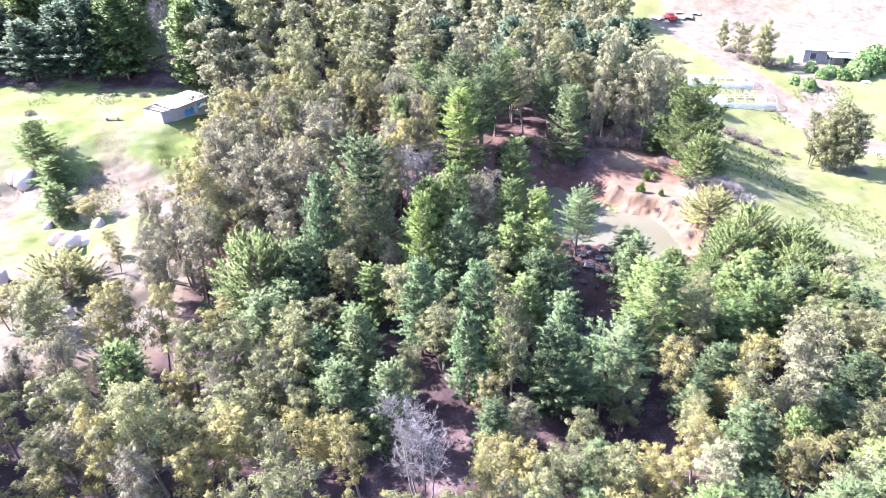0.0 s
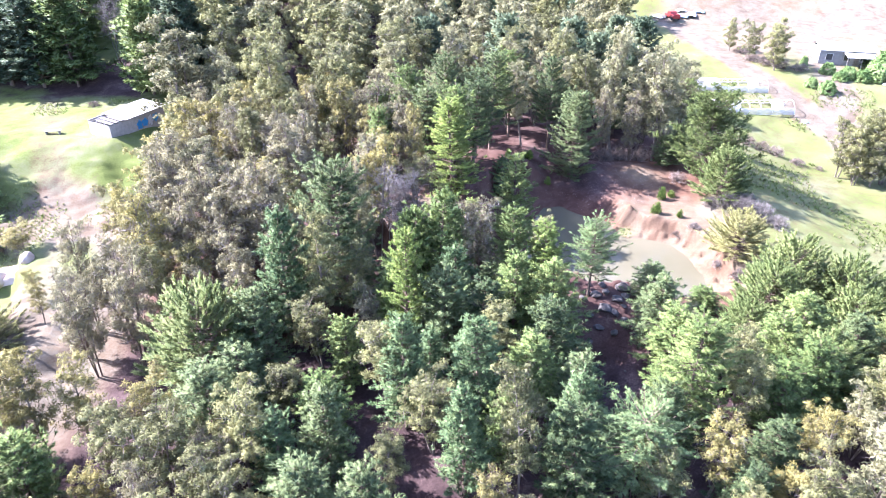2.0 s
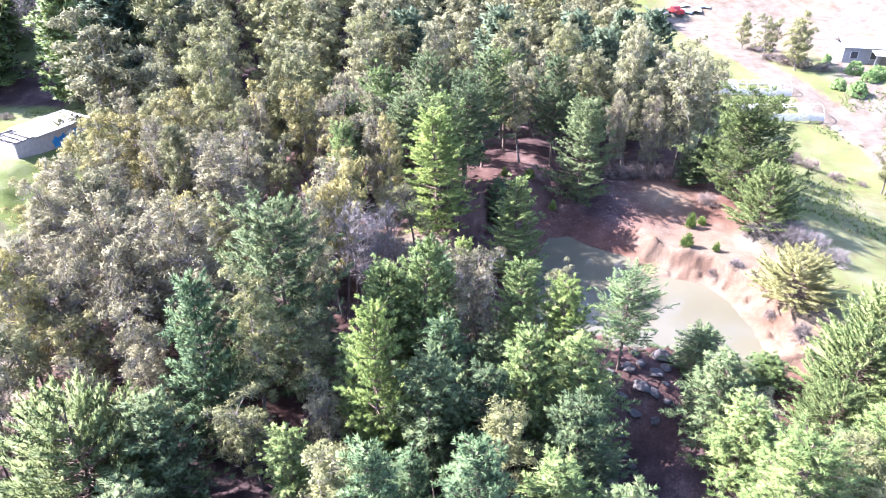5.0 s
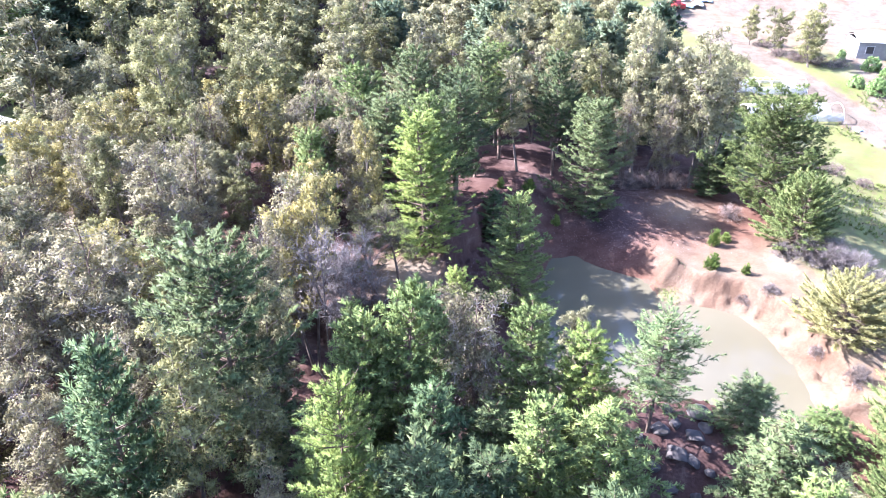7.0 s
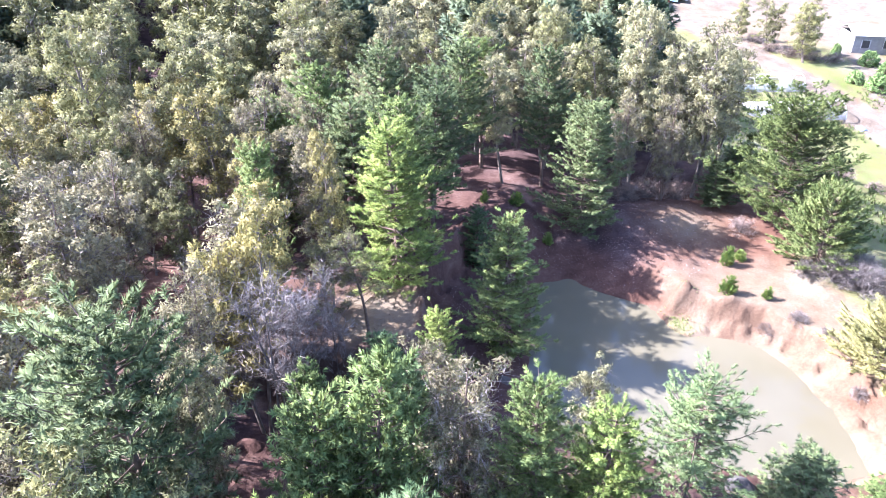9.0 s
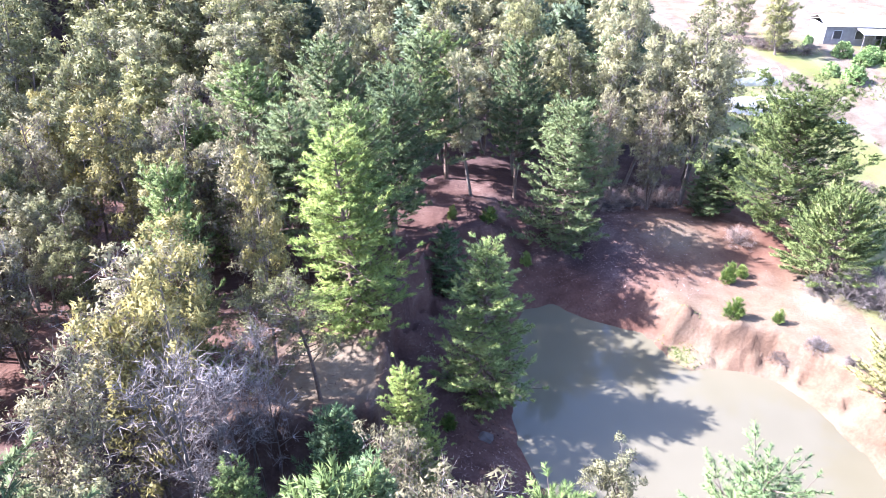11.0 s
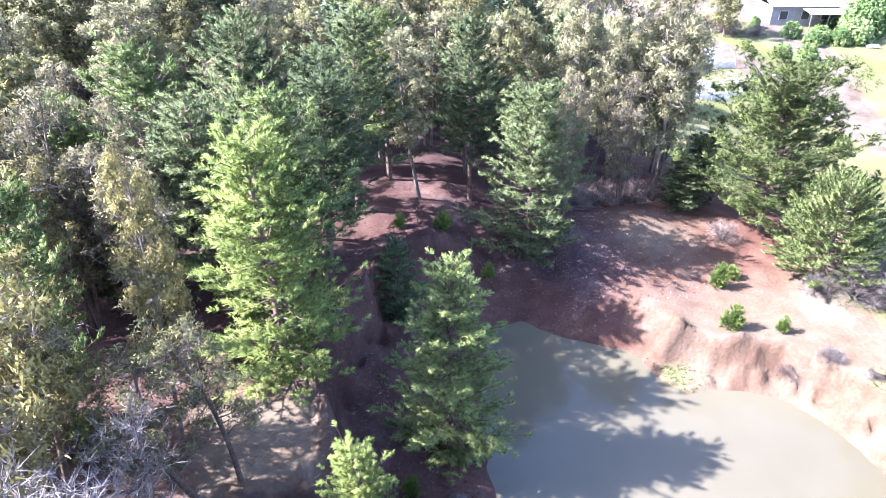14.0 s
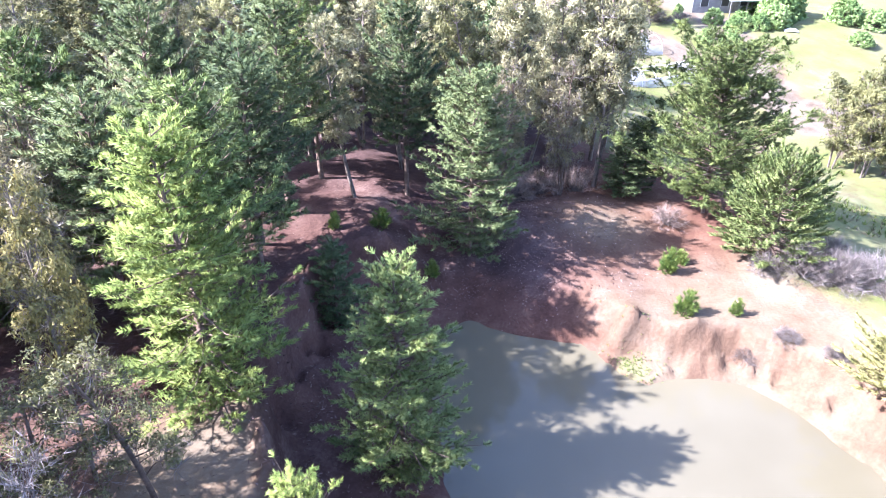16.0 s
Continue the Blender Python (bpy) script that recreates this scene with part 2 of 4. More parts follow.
def ground_material():
    m, nt, b = material("ground", 0.95)
    at = nt.nodes.new("ShaderNodeVertexColor")
    at.layer_name = "zones"
    sep = nt.nodes.new("ShaderNodeSeparateColor")
    nt.links.new(at.outputs["Color"], sep.inputs[0])
    grass, sand, litter = sep.outputs
    fine, mid, wide = noise_tex(nt, 6.0, 6.0), noise_tex(nt, 0.9, 5.0), noise_tex(nt, 0.13, 4.0)
    f = maths(nt, "ADD", maths(nt, "MULTIPLY", fine, 0.45), maths(nt, "MULTIPLY", mid, 0.55))
    patch = maths(nt, "ADD", maths(nt, "MULTIPLY", f, 0.55), maths(nt, "MULTIPLY", noise_tex(nt, 0.35, 5.0), 0.45))
    soil = ramp(nt, patch, [(0.34, (0.045, 0.02, 0.014)), (0.5, (0.086, 0.043, 0.029)), (0.66, (0.124, 0.08, 0.058))])
    duff = ramp(nt, patch, [(0.4, (0.026, 0.017, 0.018)), (0.54, (0.056, 0.037, 0.037)), (0.64, (0.12, 0.085, 0.08))])
    pale = ramp(nt, patch, [(0.34, (0.056, 0.037, 0.026)), (0.47, (0.098, 0.08, 0.059)), (0.64, (0.134, 0.12, 0.096))])
    peach = ramp(nt, patch, [(0.34, (0.09, 0.058, 0.034)), (0.5, (0.122, 0.097, 0.065)), (0.66, (0.138, 0.122, 0.09))])
    g2 = maths(nt, "ADD", maths(nt, "MULTIPLY", f, 0.45), maths(nt, "MULTIPLY", wide, 0.55))
    green = ramp(nt, g2, [(0.36, (0.056, 0.074, 0.016)), (0.47, (0.088, 0.108, 0.028)), (0.57, (0.11, 0.12, 0.054)), (0.67, (0.132, 0.128, 0.086))])
    col = mix(nt, litter, soil, duff)
    jit = maths(nt, "MULTIPLY", maths(nt, "SUBTRACT", f, 0.5), 1.6)

    def edged(v):
        c = maths(nt, "ADD", v, jit)
        r = nt.nodes.new("ShaderNodeMapRange")
        r.inputs[1].default_value, r.inputs[2].default_value = 0.25, 0.75
        nt.links.new(c, r.inputs[0])
        return r.outputs[0]
    col = mix(nt, at.outputs["Alpha"], col, peach)
    col = mix(nt, edged(sand), col, pale)
    col = mix(nt, edged(grass), col, green)
    nt.links.new(col, b.inputs["Base Color"])
    b.inputs["Specular IOR Level"].default_value = 0.15
    bump(nt, b, f, 0.8, 0.12)
    return m


def zones(x, y, z):
    shore, edge = outline_distance(x, y, POND), outline_distance(x, y, PIT)
    w = fbm(x, y, 7, 51, 4)
    east = sm(30.5, 35, x + 2 * w - 4.5 * sm(84, 88, y) * sm(100, 95, y))
    grass = 0.63 * east
    grass = np.maximum(grass, sm(-27, -33, x) * sm(75, 84, y + 5 * w) * 0.95 * sm(106, 103, y + 2 * w))
    grass = np.maximum(grass, 0.72 * sm(-22, -28, x) * sm(56, 64, y) * sm(0.02, 0.3, w))
    grass = np.maximum(grass, 0.5 * np.exp(-((x - 21.6) / 1.3) ** 2 - ((y - 79) / 1.3) ** 2))
    road = np.minimum(line_distance(x, y, ROAD), line_distance(x, y, TRACK))
    rd = sm(3.4, 2.0, road + 1.2 * w)
    sand = sm(-22, -26.5, x) * sm(42, 50, y) * (0.25 + 0.75 * sm(86, 77, y + 7 * w)) * (0.75 + 0.5 * w)
    sand = np.maximum(sand, sm(-24, -29, x) * np.exp(-(outline_distance(x, y, QUARRY) / 3.5) ** 2) * 0.8)
    sand = np.maximum(sand, rd)
    sand = np.maximum(sand, 0.5 * sm(2.4, 0.4, line_distance(x, y, PATH_WEST) + 1.8 * w))
    bank = sm(19.6, 22.2, x) * sm(36, 31, x) * sm(61, 65, y) * sm(87, 80, y)
    steep = sm(0.45, 0.85, np.hypot(height(x + 0.2, y) - height(x - 0.2, y), height(x, y + 0.2) - height(x, y - 0.2)) / 0.4)
    peach = np.maximum(bank, 0.75 * np.exp(-((x - 26.2) / 3.2) ** 2 - ((y - 89) / 3.4) ** 2)) * (0.95 + 0.5 * w)
    # pale terrace soil, lightened further: patches of sunlight put into the colour
    peach = np.maximum(peach, 0.85 * sm(-2.5, -0.5, x) * sm(4, 3, x) * sm(71, 73, y) * sm(79, 76, y))
    peach = np.maximum(peach, 0.35 * sm(-10, -7, x) * sm(1, -1, x) * sm(69, 72, y) * sm(81, 77, y) * (0.7 + w))
    peach = np.maximum(peach, np.maximum(0.9 * sm(50, 62, x) * sm(130, 150, y), 0.9 * east))
    peach = np.maximum(peach, 0.9 * sm(-23, -27, x) * sm(40, 48, y) * sm(101, 97, y))
    peach = np.clip(peach, 0, 1) * (1 - 0.4 * steep)
    sand = np.maximum(sand, bank * sm(28, 33, x + 3 * w) * 0.6 * (1 - steep))
    hill = sm(50, 62, x) * sm(136, 156, y)
    sand = np.maximum(sand, hill * (0.62 + 0.9 * w))
    grass = grass * (1 - 0.75 * hill) * (1 - rd) * (1 - 0.45 * sm(2.6, 0.6, line_distance(x, y, PATH_WEST) + 1.8 * w))
    litter = sm(27, 20, x) * sm(-27, -22, x) * (0.62 + 0.6 * w)
    litter = np.maximum(litter, sm(60, 54, y) * sm(-31, -26, x) * sm(40, 36, x) * 0.95)
    grass = grass * (1 - 0.9 * sm(60, 54, y) * sm(40, 36, x))
    litter = np.maximum(litter, sm(102, 106, y) * sm(34, 30, x) * 0.9)
    litter = np.maximum(litter, sm(95, 101, y) * sm(34, 30, x) * 0.8)
    litter = np.maximum(litter, 0.95 * sm(52, 45, y) * sm(40, 36, x))
    litter = litter * (1 - 0.6 * sm(1, -1, edge) * sm(8, 12, x))
    litter = np.maximum(litter, 0.9 * np.exp(-((x - 20.3) / 2.8) ** 2 - ((y - 88) / 4) ** 2))
    return np.clip(np.stack([grass, sand, litter * (1 - peach), peach], -1), 0, 1)


def build_ground():
    xs = axis_steps((-52, -10, 0.6), (-10, 33, 0.25), (33, 60, 0.6))
    ys = axis_steps((36, 60, 0.6), (60, 95, 0.25), (95, 118, 0.6))
    X, Y = np.meshgrid(xs, ys)
    Z = height(X, Y)
    nx, ny = len(xs), len(ys)
    i = np.arange(nx * ny).reshape(ny, nx)
    a, b, c, d = (i[:-1, :-1].ravel(), i[:-1, 1:].ravel(), i[1:, 1:].ravel(), i[1:, :-1].ravel())
    tris = np.concatenate([np.stack([a, b, c], 1), np.stack([a, c, d], 1)])
    me = mesh_of("ground", np.stack([X, Y, Z], -1).reshape(-1, 3), tris, ground_material(), True)
    layer = me.color_attributes.new("zones", "FLOAT_COLOR", "POINT")
    layer.data.foreach_set("color", zones(X, Y, Z).reshape(-1).astype(np.float32))
    return tagged(new("ground", me), "red and sandy soil with grass and pine litter", "ground", kind="structure")


ground = build_ground()


def build_water():
    m, nt, b = material("murky_water", 0.07)
    n = noise_tex(nt, 0.12, 3.0)
    nt.links.new(ramp(nt, n, [(0.35, (0.086, 0.079, 0.052)), (0.65, (0.1, 0.093, 0.064))]), b.inputs["Base Color"])
    b.inputs["IOR"].default_value = 1.33
    bump(nt, b, noise_tex(nt, 2.5, 3.0), 0.12, 0.02)
    cx = sum(p[0] for p in POND) / len(POND)
    cy = sum(p[1] for p in POND) / len(POND)
    out = [(cx + (px - cx) * 1.12, cy + (py - cy) * 1.12, 0.0) for px, py in POND]
    verts = [(cx, cy, 0.0)] + out
    k = len(out)
    tris = [(0, 1 + (j + 1) % k, 1 + j) for j in range(k)]
    return tagged(new("water", mesh_of("water", verts, tris, m)), "still murky beige pond water", "water", kind="structure")


build_water()


# ---- plants ----
def unit(v):
    return v / np.maximum(np.linalg.norm(v, axis=-1, keepdims=True), 1e-9)


def tubes(paths, sides=5):
    """Tapered round limbs: each path a list of (point, radius)."""
    verts, tris, base = [], [], 0
    ang = np.linspace(0, 2 * np.pi, sides, endpoint=False)
    for path in paths:
        pts = np.array([p for p, r in path], float)
        for j, (p, r) in enumerate(path):
            d = unit(pts[min(j + 1, len(pts) - 1)] - pts[max(j - 1, 0)])
            ref = np.array((1.0, 0, 0)) if abs(d[0]) < 0.8 else np.array((0, 1.0, 0))
            u = unit(np.cross(d, ref))
            v = np.cross(d, u)
            verts.append(np.array(p) + r * (np.cos(ang)[:, None] * u + np.sin(ang)[:, None] * v))
        n = len(path)
        for j in range(n - 1):
            for k in range(sides):
                a, b = base + j * sides + k, base + j * sides + (k + 1) % sides
                tris += [(a, b, b + sides), (a, b + sides, a + sides)]
        base += n * sides
    return np.concatenate(verts), np.array(tris)


def clumped(v, heart, own=0.3):
    """Turn each leaf's face outwards from the heart of its clump, and round off its shading."""
    tri = v.reshape(-1, 3, 3)
    face = unit(np.cross(tri[:, 1] - tri[:, 0], tri[:, 2] - tri[:, 0]))
    out = unit(tri.mean(1) - heart)
    flip = (face * out).sum(1) < 0
    tri[flip] = tri[flip][:, ::-1]
    face[flip] *= -1
    n = np.repeat(unit(own * face + out), 3, 0)
    return tri.reshape(-1, 3), np.arange(len(v)).reshape(-1, 3), n


def blades(P, D, count, length, width, spread, rng, droop=0.0, heart=None, loose=0.0):
    """At each point a tuft of narrow leaves about the direction D."""
    n = len(P)
    P, D = np.repeat(P, count, 0), np.repeat(D, count, 0)
    d = unit(D + spread * rng.normal(size=D.shape) + np.array((0, 0, -droop)))
    side = unit(np.cross(d, rng.normal(size=d.shape)))
    ln = length * rng.uniform(0.6, 1.25, (n * count, 1))
    base = P + d * ln * 0.05 + loose * rng.normal(size=d.shape)
    w = width * rng.uniform(0.7, 1.3, (n * count, 1))
    a, b, c = base - side * w / 2, base + side * w / 2, base + d * ln
    verts = np.stack([a, b, c], 1).reshape(-1, 3)
    if heart is not None:
        return clumped(verts, np.repeat(heart, count, 0))
    return verts, np.arange(len(verts)).reshape(-1, 3)


def leaves(P, count, radius, length, width, rng, droop=0.6):
    """Round each point a clump of hanging leaves, thickest towards its outside and top."""
    n = len(P)
    H = np.repeat(P, count, 0)
    R = np.repeat(np.asarray(radius).reshape(-1, 1) * np.ones((n, 1)), count, 0)
    way = unit(rng.normal(size=(n * count, 3)) + np.array((0, 0, 0.25)))
    C = H + R * way * rng.uniform(0.15, 1.0, (n * count, 1)) ** 0.5 * np.array((1.0, 1.0, 0.8)) * rng.uniform(0.8, 1.2, (n * count, 1))
    d = unit(rng.normal(size=C.shape) + np.array((0, 0, -droop)))
    side = unit(np.cross(d, rng.normal(size=d.shape)))
    ln = length * rng.uniform(0.6, 1.4, (len(C), 1))
    w = width * rng.uniform(0.7, 1.3, (len(C), 1))
    verts = np.stack([C - side * w / 2, C + side * w / 2, C + d * ln], 1).reshape(-1, 3)
    return clumped(verts, H - np.array((0, 0, 0.15)), 0.45)


def brushes(B, D, L, count, length, width, rng, thick=1.0):
    """Along each twig from B in the direction D a bottle-brush of needles, pointed at its end."""
    n = len(B)
    along = rng.uniform(0.0, 1.0, (n * count, 1)) ** 0.85
    d = np.repeat(D, count, 0)
    axis = np.repeat(B, count, 0) + d * np.repeat(L.reshape(-1, 1), count, 0) * along
    ray = rng.normal(size=d.shape) + np.array((0, 0, 0.3))
    ray = unit(ray - d * (ray * d).sum(1, keepdims=True))
    way = unit(d * rng.uniform(0.3, 0.9, (n * count, 1)) + ray * (1.0 - 0.55 * along) * thick)
    ln = length * rng.uniform(0.7, 1.2, (n * count, 1)) * (1.0 - 0.25 * along)
    side = unit(np.cross(way, rng.normal(size=d.shape)))
    w = width * rng.uniform(0.7, 1.3, (n * count, 1))
    verts = np.stack([axis - side * w / 2, axis + side * w / 2, axis + way * ln], 1).reshape(-1, 3)
    return clumped(verts, axis - np.array((0, 0, 0.06)), 0.3)


def part(name, mesh, parent, label=""):
    ob = new(name, mesh)
    ob.parent = parent
    return tagged(ob, label)


def plant(name, trunk_mesh, crown_mesh, more=()):
    top = new(name)
    if trunk_mesh:
        part("trunk", trunk_mesh, top)
    part("crown", crown_mesh, top)
    for pname, me, lab in more:
        tagged(part(pname, me, top, lab), kind="stuff")
    return top


def pine_model(seed, mat, h=10.0, r=2.8, low=0.1, fine=1, full=0.75, droop=0.05, step=1.0, ragged=0.25, tuft=0):
    """Pine: whorls of limbs, each a flat spray of side twigs with upturned brushes of needles and gaps between the sprays."""
    rng = np.random.default_rng(seed)
    sway = rng.normal(size=2) * 0.02 * h
    axis = lambda z: np.array((sway[0] * (z / h) ** 2, sway[1] * (z / h) ** 2, z))
    limbs = [[(axis(z), 0.016 * h * (1 - 0.93 * z / h) + 0.01) for z in np.linspace(-0.3, h * 0.97, 8)]]
    B, D, L = [], [], []
    per_metre, needles, size, wide = ((1.9, 16, 0.52, 0.14), (3.4, 24, 0.34, 0.066), (4.4, 44, 0.23, 0.036))[fine]
    z = low * h
    while z < h * 0.95:
        u = z / h
        reach = (r * (1 - u) ** full * min(1, 0.62 + 1.5 * u) + 0.25) * rng.uniform(1 - ragged, 1 + 0.6 * ragged)
        k = rng.integers(6, 8)
        a0 = rng.uniform(0, 6.28)
        for j in range(k):
            a = a0 + 6.283 * j / k + rng.normal() * 0.28
            ln = reach * rng.uniform(0.6, 1.15)
            rise = -droop + 0.8 * u ** 1.6 + rng.normal() * 0.08
            out = np.array((math.cos(a), math.sin(a), 0))
            across = np.array((-out[1], out[0], 0))
            p0 = axis(z + rng.normal() * 0.1)
            midp = p0 + out * ln * 0.55 + np.array((0, 0, ln * 0.5 * rise))
            tip = p0 + out * ln + np.array((0, 0, ln * (rise + 0.2)))
            limbs.append([(p0, 0.02 + 0.012 * ln), (midp, 0.016 + 0.004 * ln), (tip, 0.008)] if fine else [(p0, 0.05), (tip, 0.008)])
            n = max(3, int(2 + per_metre * ln))
            s = np.sort(rng.uniform(0.14, 0.97, n))
            s[-1] = 1.0
            q = np.where(s[:, None] < 0.55, p0 + (midp - p0) * s[:, None] / 0.55, midp + (tip - midp) * (s[:, None] - 0.55) / 0.45)
            side = np.where(np.arange(n) % 2 == 0, 1.0, -1.0) * rng.uniform(0.55, 1.1, n) * np.minimum(1, 2.4 * (1.02 - s) + 0.12)
            way = unit(out * np.cos(side)[:, None] + across * np.sin(side)[:, None] + np.array((0, 0, 1.0)) * (0.16 + 0.22 * s + rng.uniform(0, 0.25, n))[:, None])
            B.append(q)
            D.append(way)
            L.append((0.28 + 0.32 * ln * (1.08 - s)) * rng.uniform(0.75, 1.25, n))
            if tuft:
                round_tip = unit(rng.normal(size=(tuft, 3)) + out * 0.5 + np.array((0, 0, 0.7)))
                B.append(tip - out * 0.25 + rng.normal(size=(tuft, 3)) * (0.28, 0.28, 0.12))
                D.append(round_tip)
                L.append(rng.uniform(0.25, 0.5, tuft))
        z += rng.uniform(0.34, 0.6) * (0.7 + 0.4 * (1 - u)) * h / 10 * step
    top = np.array([axis(h * v) for v in (0.88, 0.91, 0.94, 0.96, 0.96, 0.96)])
    B.append(top)
    D.append(unit(np.array((0, 0, 1.0)) + 0.22 * rng.normal(size=top.shape)))
    L.append(np.full(len(top), 0.045 * h))
    v, t, nn = brushes(np.concatenate(B), np.concatenate(D), np.concatenate(L), needles, size, wide, rng)
    return plant("pine_tree", mesh_of("trunk", *tubes(limbs, 3), BARK, True), mesh_of("crown", v, t, mat, True, nn))


def euc_model(seed, mat, h=11.0, r=2.0, stems=2, boughs=22, low=0.3, leafy=84, bark=None, twiggy=0.25, leaf=1.0, lean=0.14, girth=1.0):
    """Slender eucalyptus: pale bare stems, limbs that climb steeply, leaves in rounded hanging clumps at the ends with gaps between."""
    rng = np.random.default_rng(seed)
    limbs, ends, size = [], [], []
    for s in range(stems):
        a = rng.uniform(0, 6.28)
        off = rng.uniform(0.02, lean) * h
        top = np.array((math.cos(a) * off, math.sin(a) * off, h * (0.97 if s == 0 else rng.uniform(0.72, 0.95))))
        foot = np.array((math.cos(a), math.sin(a), 0)) * 0.16 * (stems > 1)
        bend = rng.normal(size=3) * (0.3, 0.3, 0)
        stem = lambda u: foot + (top - foot) * u + bend * math.sin(u * 3.1)
        limbs.append([(stem(u), 0.0115 * girth * h * (1 - 0.85 * u) / stems ** 0.35 + 0.012) for u in np.linspace(-0.03, 1, 8)])
        n = max(6, int(boughs / stems ** 0.7))
        for j in range(n):
            u = low + (0.95 - low) * (j + rng.uniform()) / n
            p0 = stem(u)
            b = j * 2.4 + rng.normal() * 0.5
            w = (u - low) / (1 - low)
            ln = r * rng.uniform(0.55, 1.1) * (1.05 - 0.6 * w ** 2) * min(1, 0.7 + w)
            tip = p0 + np.array((math.cos(b) * ln * 0.75, math.sin(b) * ln * 0.75, ln * rng.uniform(0.45, 0.95)))
            midp = (p0 + tip) / 2 + rng.normal(size=3) * 0.12
            limbs.append([(p0, 0.02 + 0.012 * ln), (midp, 0.017), (tip, 0.008)])
            ends.append(tip)
            size.append(rng.uniform(0.36, 0.6))
            for q in range(3):
                e0 = midp + (tip - midp) * rng.uniform(0, 0.9)
                e = e0 + rng.normal(size=3) * (0.42, 0.42, 0.3) + np.array((0, 0, 0.15))
                limbs.append([(e0, 0.013), (e, 0.005)])
                ends.append(e)
                size.append(rng.uniform(0.24, 0.44))
        ends.append(top)
        size.append(0.45)
    P, size = np.array(ends), np.array(size)
    v, t, nn = leaves(P, int(leafy * 0.85), size, 0.19 * leaf, 0.075 * leaf, rng)
    tw = P[rng.uniform(size=len(P)) < twiggy]
    more = []
    if len(tw):
        tv, tt = blades(tw - np.array((0, 0, 0.45)), np.tile((0, 0, 0.6), (len(tw), 1)), 12, 0.8, 0.02, 0.7, rng)
        more = [("dry_twig", mesh_of("dry_twig", tv, tt, TWIG), "bare grey twig sprays")]
    return plant("eucalyptus_tree", mesh_of("trunk", *tubes(limbs, 3 if leaf > 1.2 else 4), bark or EUC_BARK, True), mesh_of("crown", v, t, mat, True, nn), more)


def cypress_model(seed, mat, h=6.0, r=3.0, plumes=210, up=0.5):
    """Bushy young cypress: feathered pointed plumes that sweep out and up from the stem, close enough to hide it."""
    rng = np.random.default_rng(seed)
    limbs = [[((0, 0, -0.2), 0.02 * h), ((0, 0, 0.9 * h), 0.01)]]
    B, D, L = [], [], []
    for j in range(plumes):
        u = ((j + rng.uniform()) / plumes) ** 1.15
        a = j * 2.4 + rng.normal() * 0.3
        out = np.array((math.cos(a), math.sin(a), 0))
        across = np.array((-out[1], out[0], 0))
        p0 = np.array((0, 0, h * u * 0.86)) + out * 0.1
        ln = (r * (1 - u) ** 0.62 + 0.4) * rng.uniform(0.7, 1.12)
        rise = up * (0.3 + 1.4 * u) * rng.uniform(0.7, 1.3)
        tip = p0 + out * ln + np.array((0, 0, ln * rise + 0.25))
        midp = p0 + out * ln * 0.55 + np.array((0, 0, ln * rise * 0.38))
        limbs.append([(p0, 0.03), (midp, 0.018), (tip, 0.006)])
        n = int(5 + 4 * ln)
        s = rng.uniform(0.25, 0.95, n)
        s[-1] = 0.9
        q = np.where(s[:, None] < 0.55, p0 + (midp - p0) * s[:, None] / 0.55, midp + (tip - midp) * (s[:, None] - 0.55) / 0.45)
        fan = rng.uniform(-0.7, 0.7, n) * np.minimum(1, 2.2 * (1.0 - s))
        B.append(q)
        D.append(unit(unit(tip - midp) + across * fan[:, None] + np.array((0, 0, 0.1))))
        L.append((0.35 + 0.3 * ln * (1 - s)) * rng.uniform(0.8, 1.2, n))
    v, t, nn = brushes(np.concatenate(B), np.concatenate(D), np.concatenate(L), 16, 0.26, 0.05, rng, 0.65)
    return plant("cypress_tree", mesh_of("trunk", *tubes(limbs, 3), BARK, True), mesh_of("crown", v, t, mat, True, nn))


def bare_model(seed, h=10.0, r=2.4, forks=12, name="bare_tree", stems=4):
    """Leafless: stems that fork and fork again into fine pale twigs."""
    rng = np.random.default_rng(seed)
    limbs, P, D = [], [], []
    for s in range(stems):
        a = rng.uniform(0, 6.283)
        top = np.array((math.cos(a) * r * 0.55, math.sin(a) * r * 0.55, h * rng.uniform(0.75, 1)))
        wob = rng.normal(size=3) * 0.25
        at = lambda u: top * u + wob * math.sin(u * 5)
        limbs.append([(at(u), 0.0065 * h * (1 - 0.85 * u) + 0.007) for u in np.linspace(-0.02, 1, 8)])
        for j in range(forks):
            u = rng.uniform(0.4, 0.98)
            b = rng.uniform(0, 6.283)
            ln = r * rng.uniform(0.4, 0.9) * (1.25 - u * 0.7)
            p0 = at(u)
            tip = p0 + np.array((math.cos(b) * ln * 0.7, math.sin(b) * ln * 0.7, ln * rng.uniform(0.4, 1.1)))
            bend = (p0 + tip) / 2 + rng.normal(size=3) * 0.15
            limbs.append([(p0, 0.022), (bend, 0.016), (tip, 0.008)])
            for q in range(7):
                w = rng.uniform(0.2, 1)
                e0 = p0 + (tip - p0) * w
                e = e0 + np.array((rng.normal() * 0.35, rng.normal() * 0.35, rng.uniform(0.15, 0.7)))
                limbs.append([(e0, 0.013), (e0 + (e - e0) * 0.5 + rng.normal(size=3) * 0.07, 0.009), (e, 0.005)])
                P += [e0 + (e - e0) * 0.5, e]
                D += [unit(e - e0)] * 2
    v, t = blades(np.array(P), np.array(D), 5, 0.4, 0.018, 0.6, rng)
    return plant(name, mesh_of("trunk", *tubes(limbs, 3), DEAD_BARK, True), mesh_of("crown", v, t, TWIG))


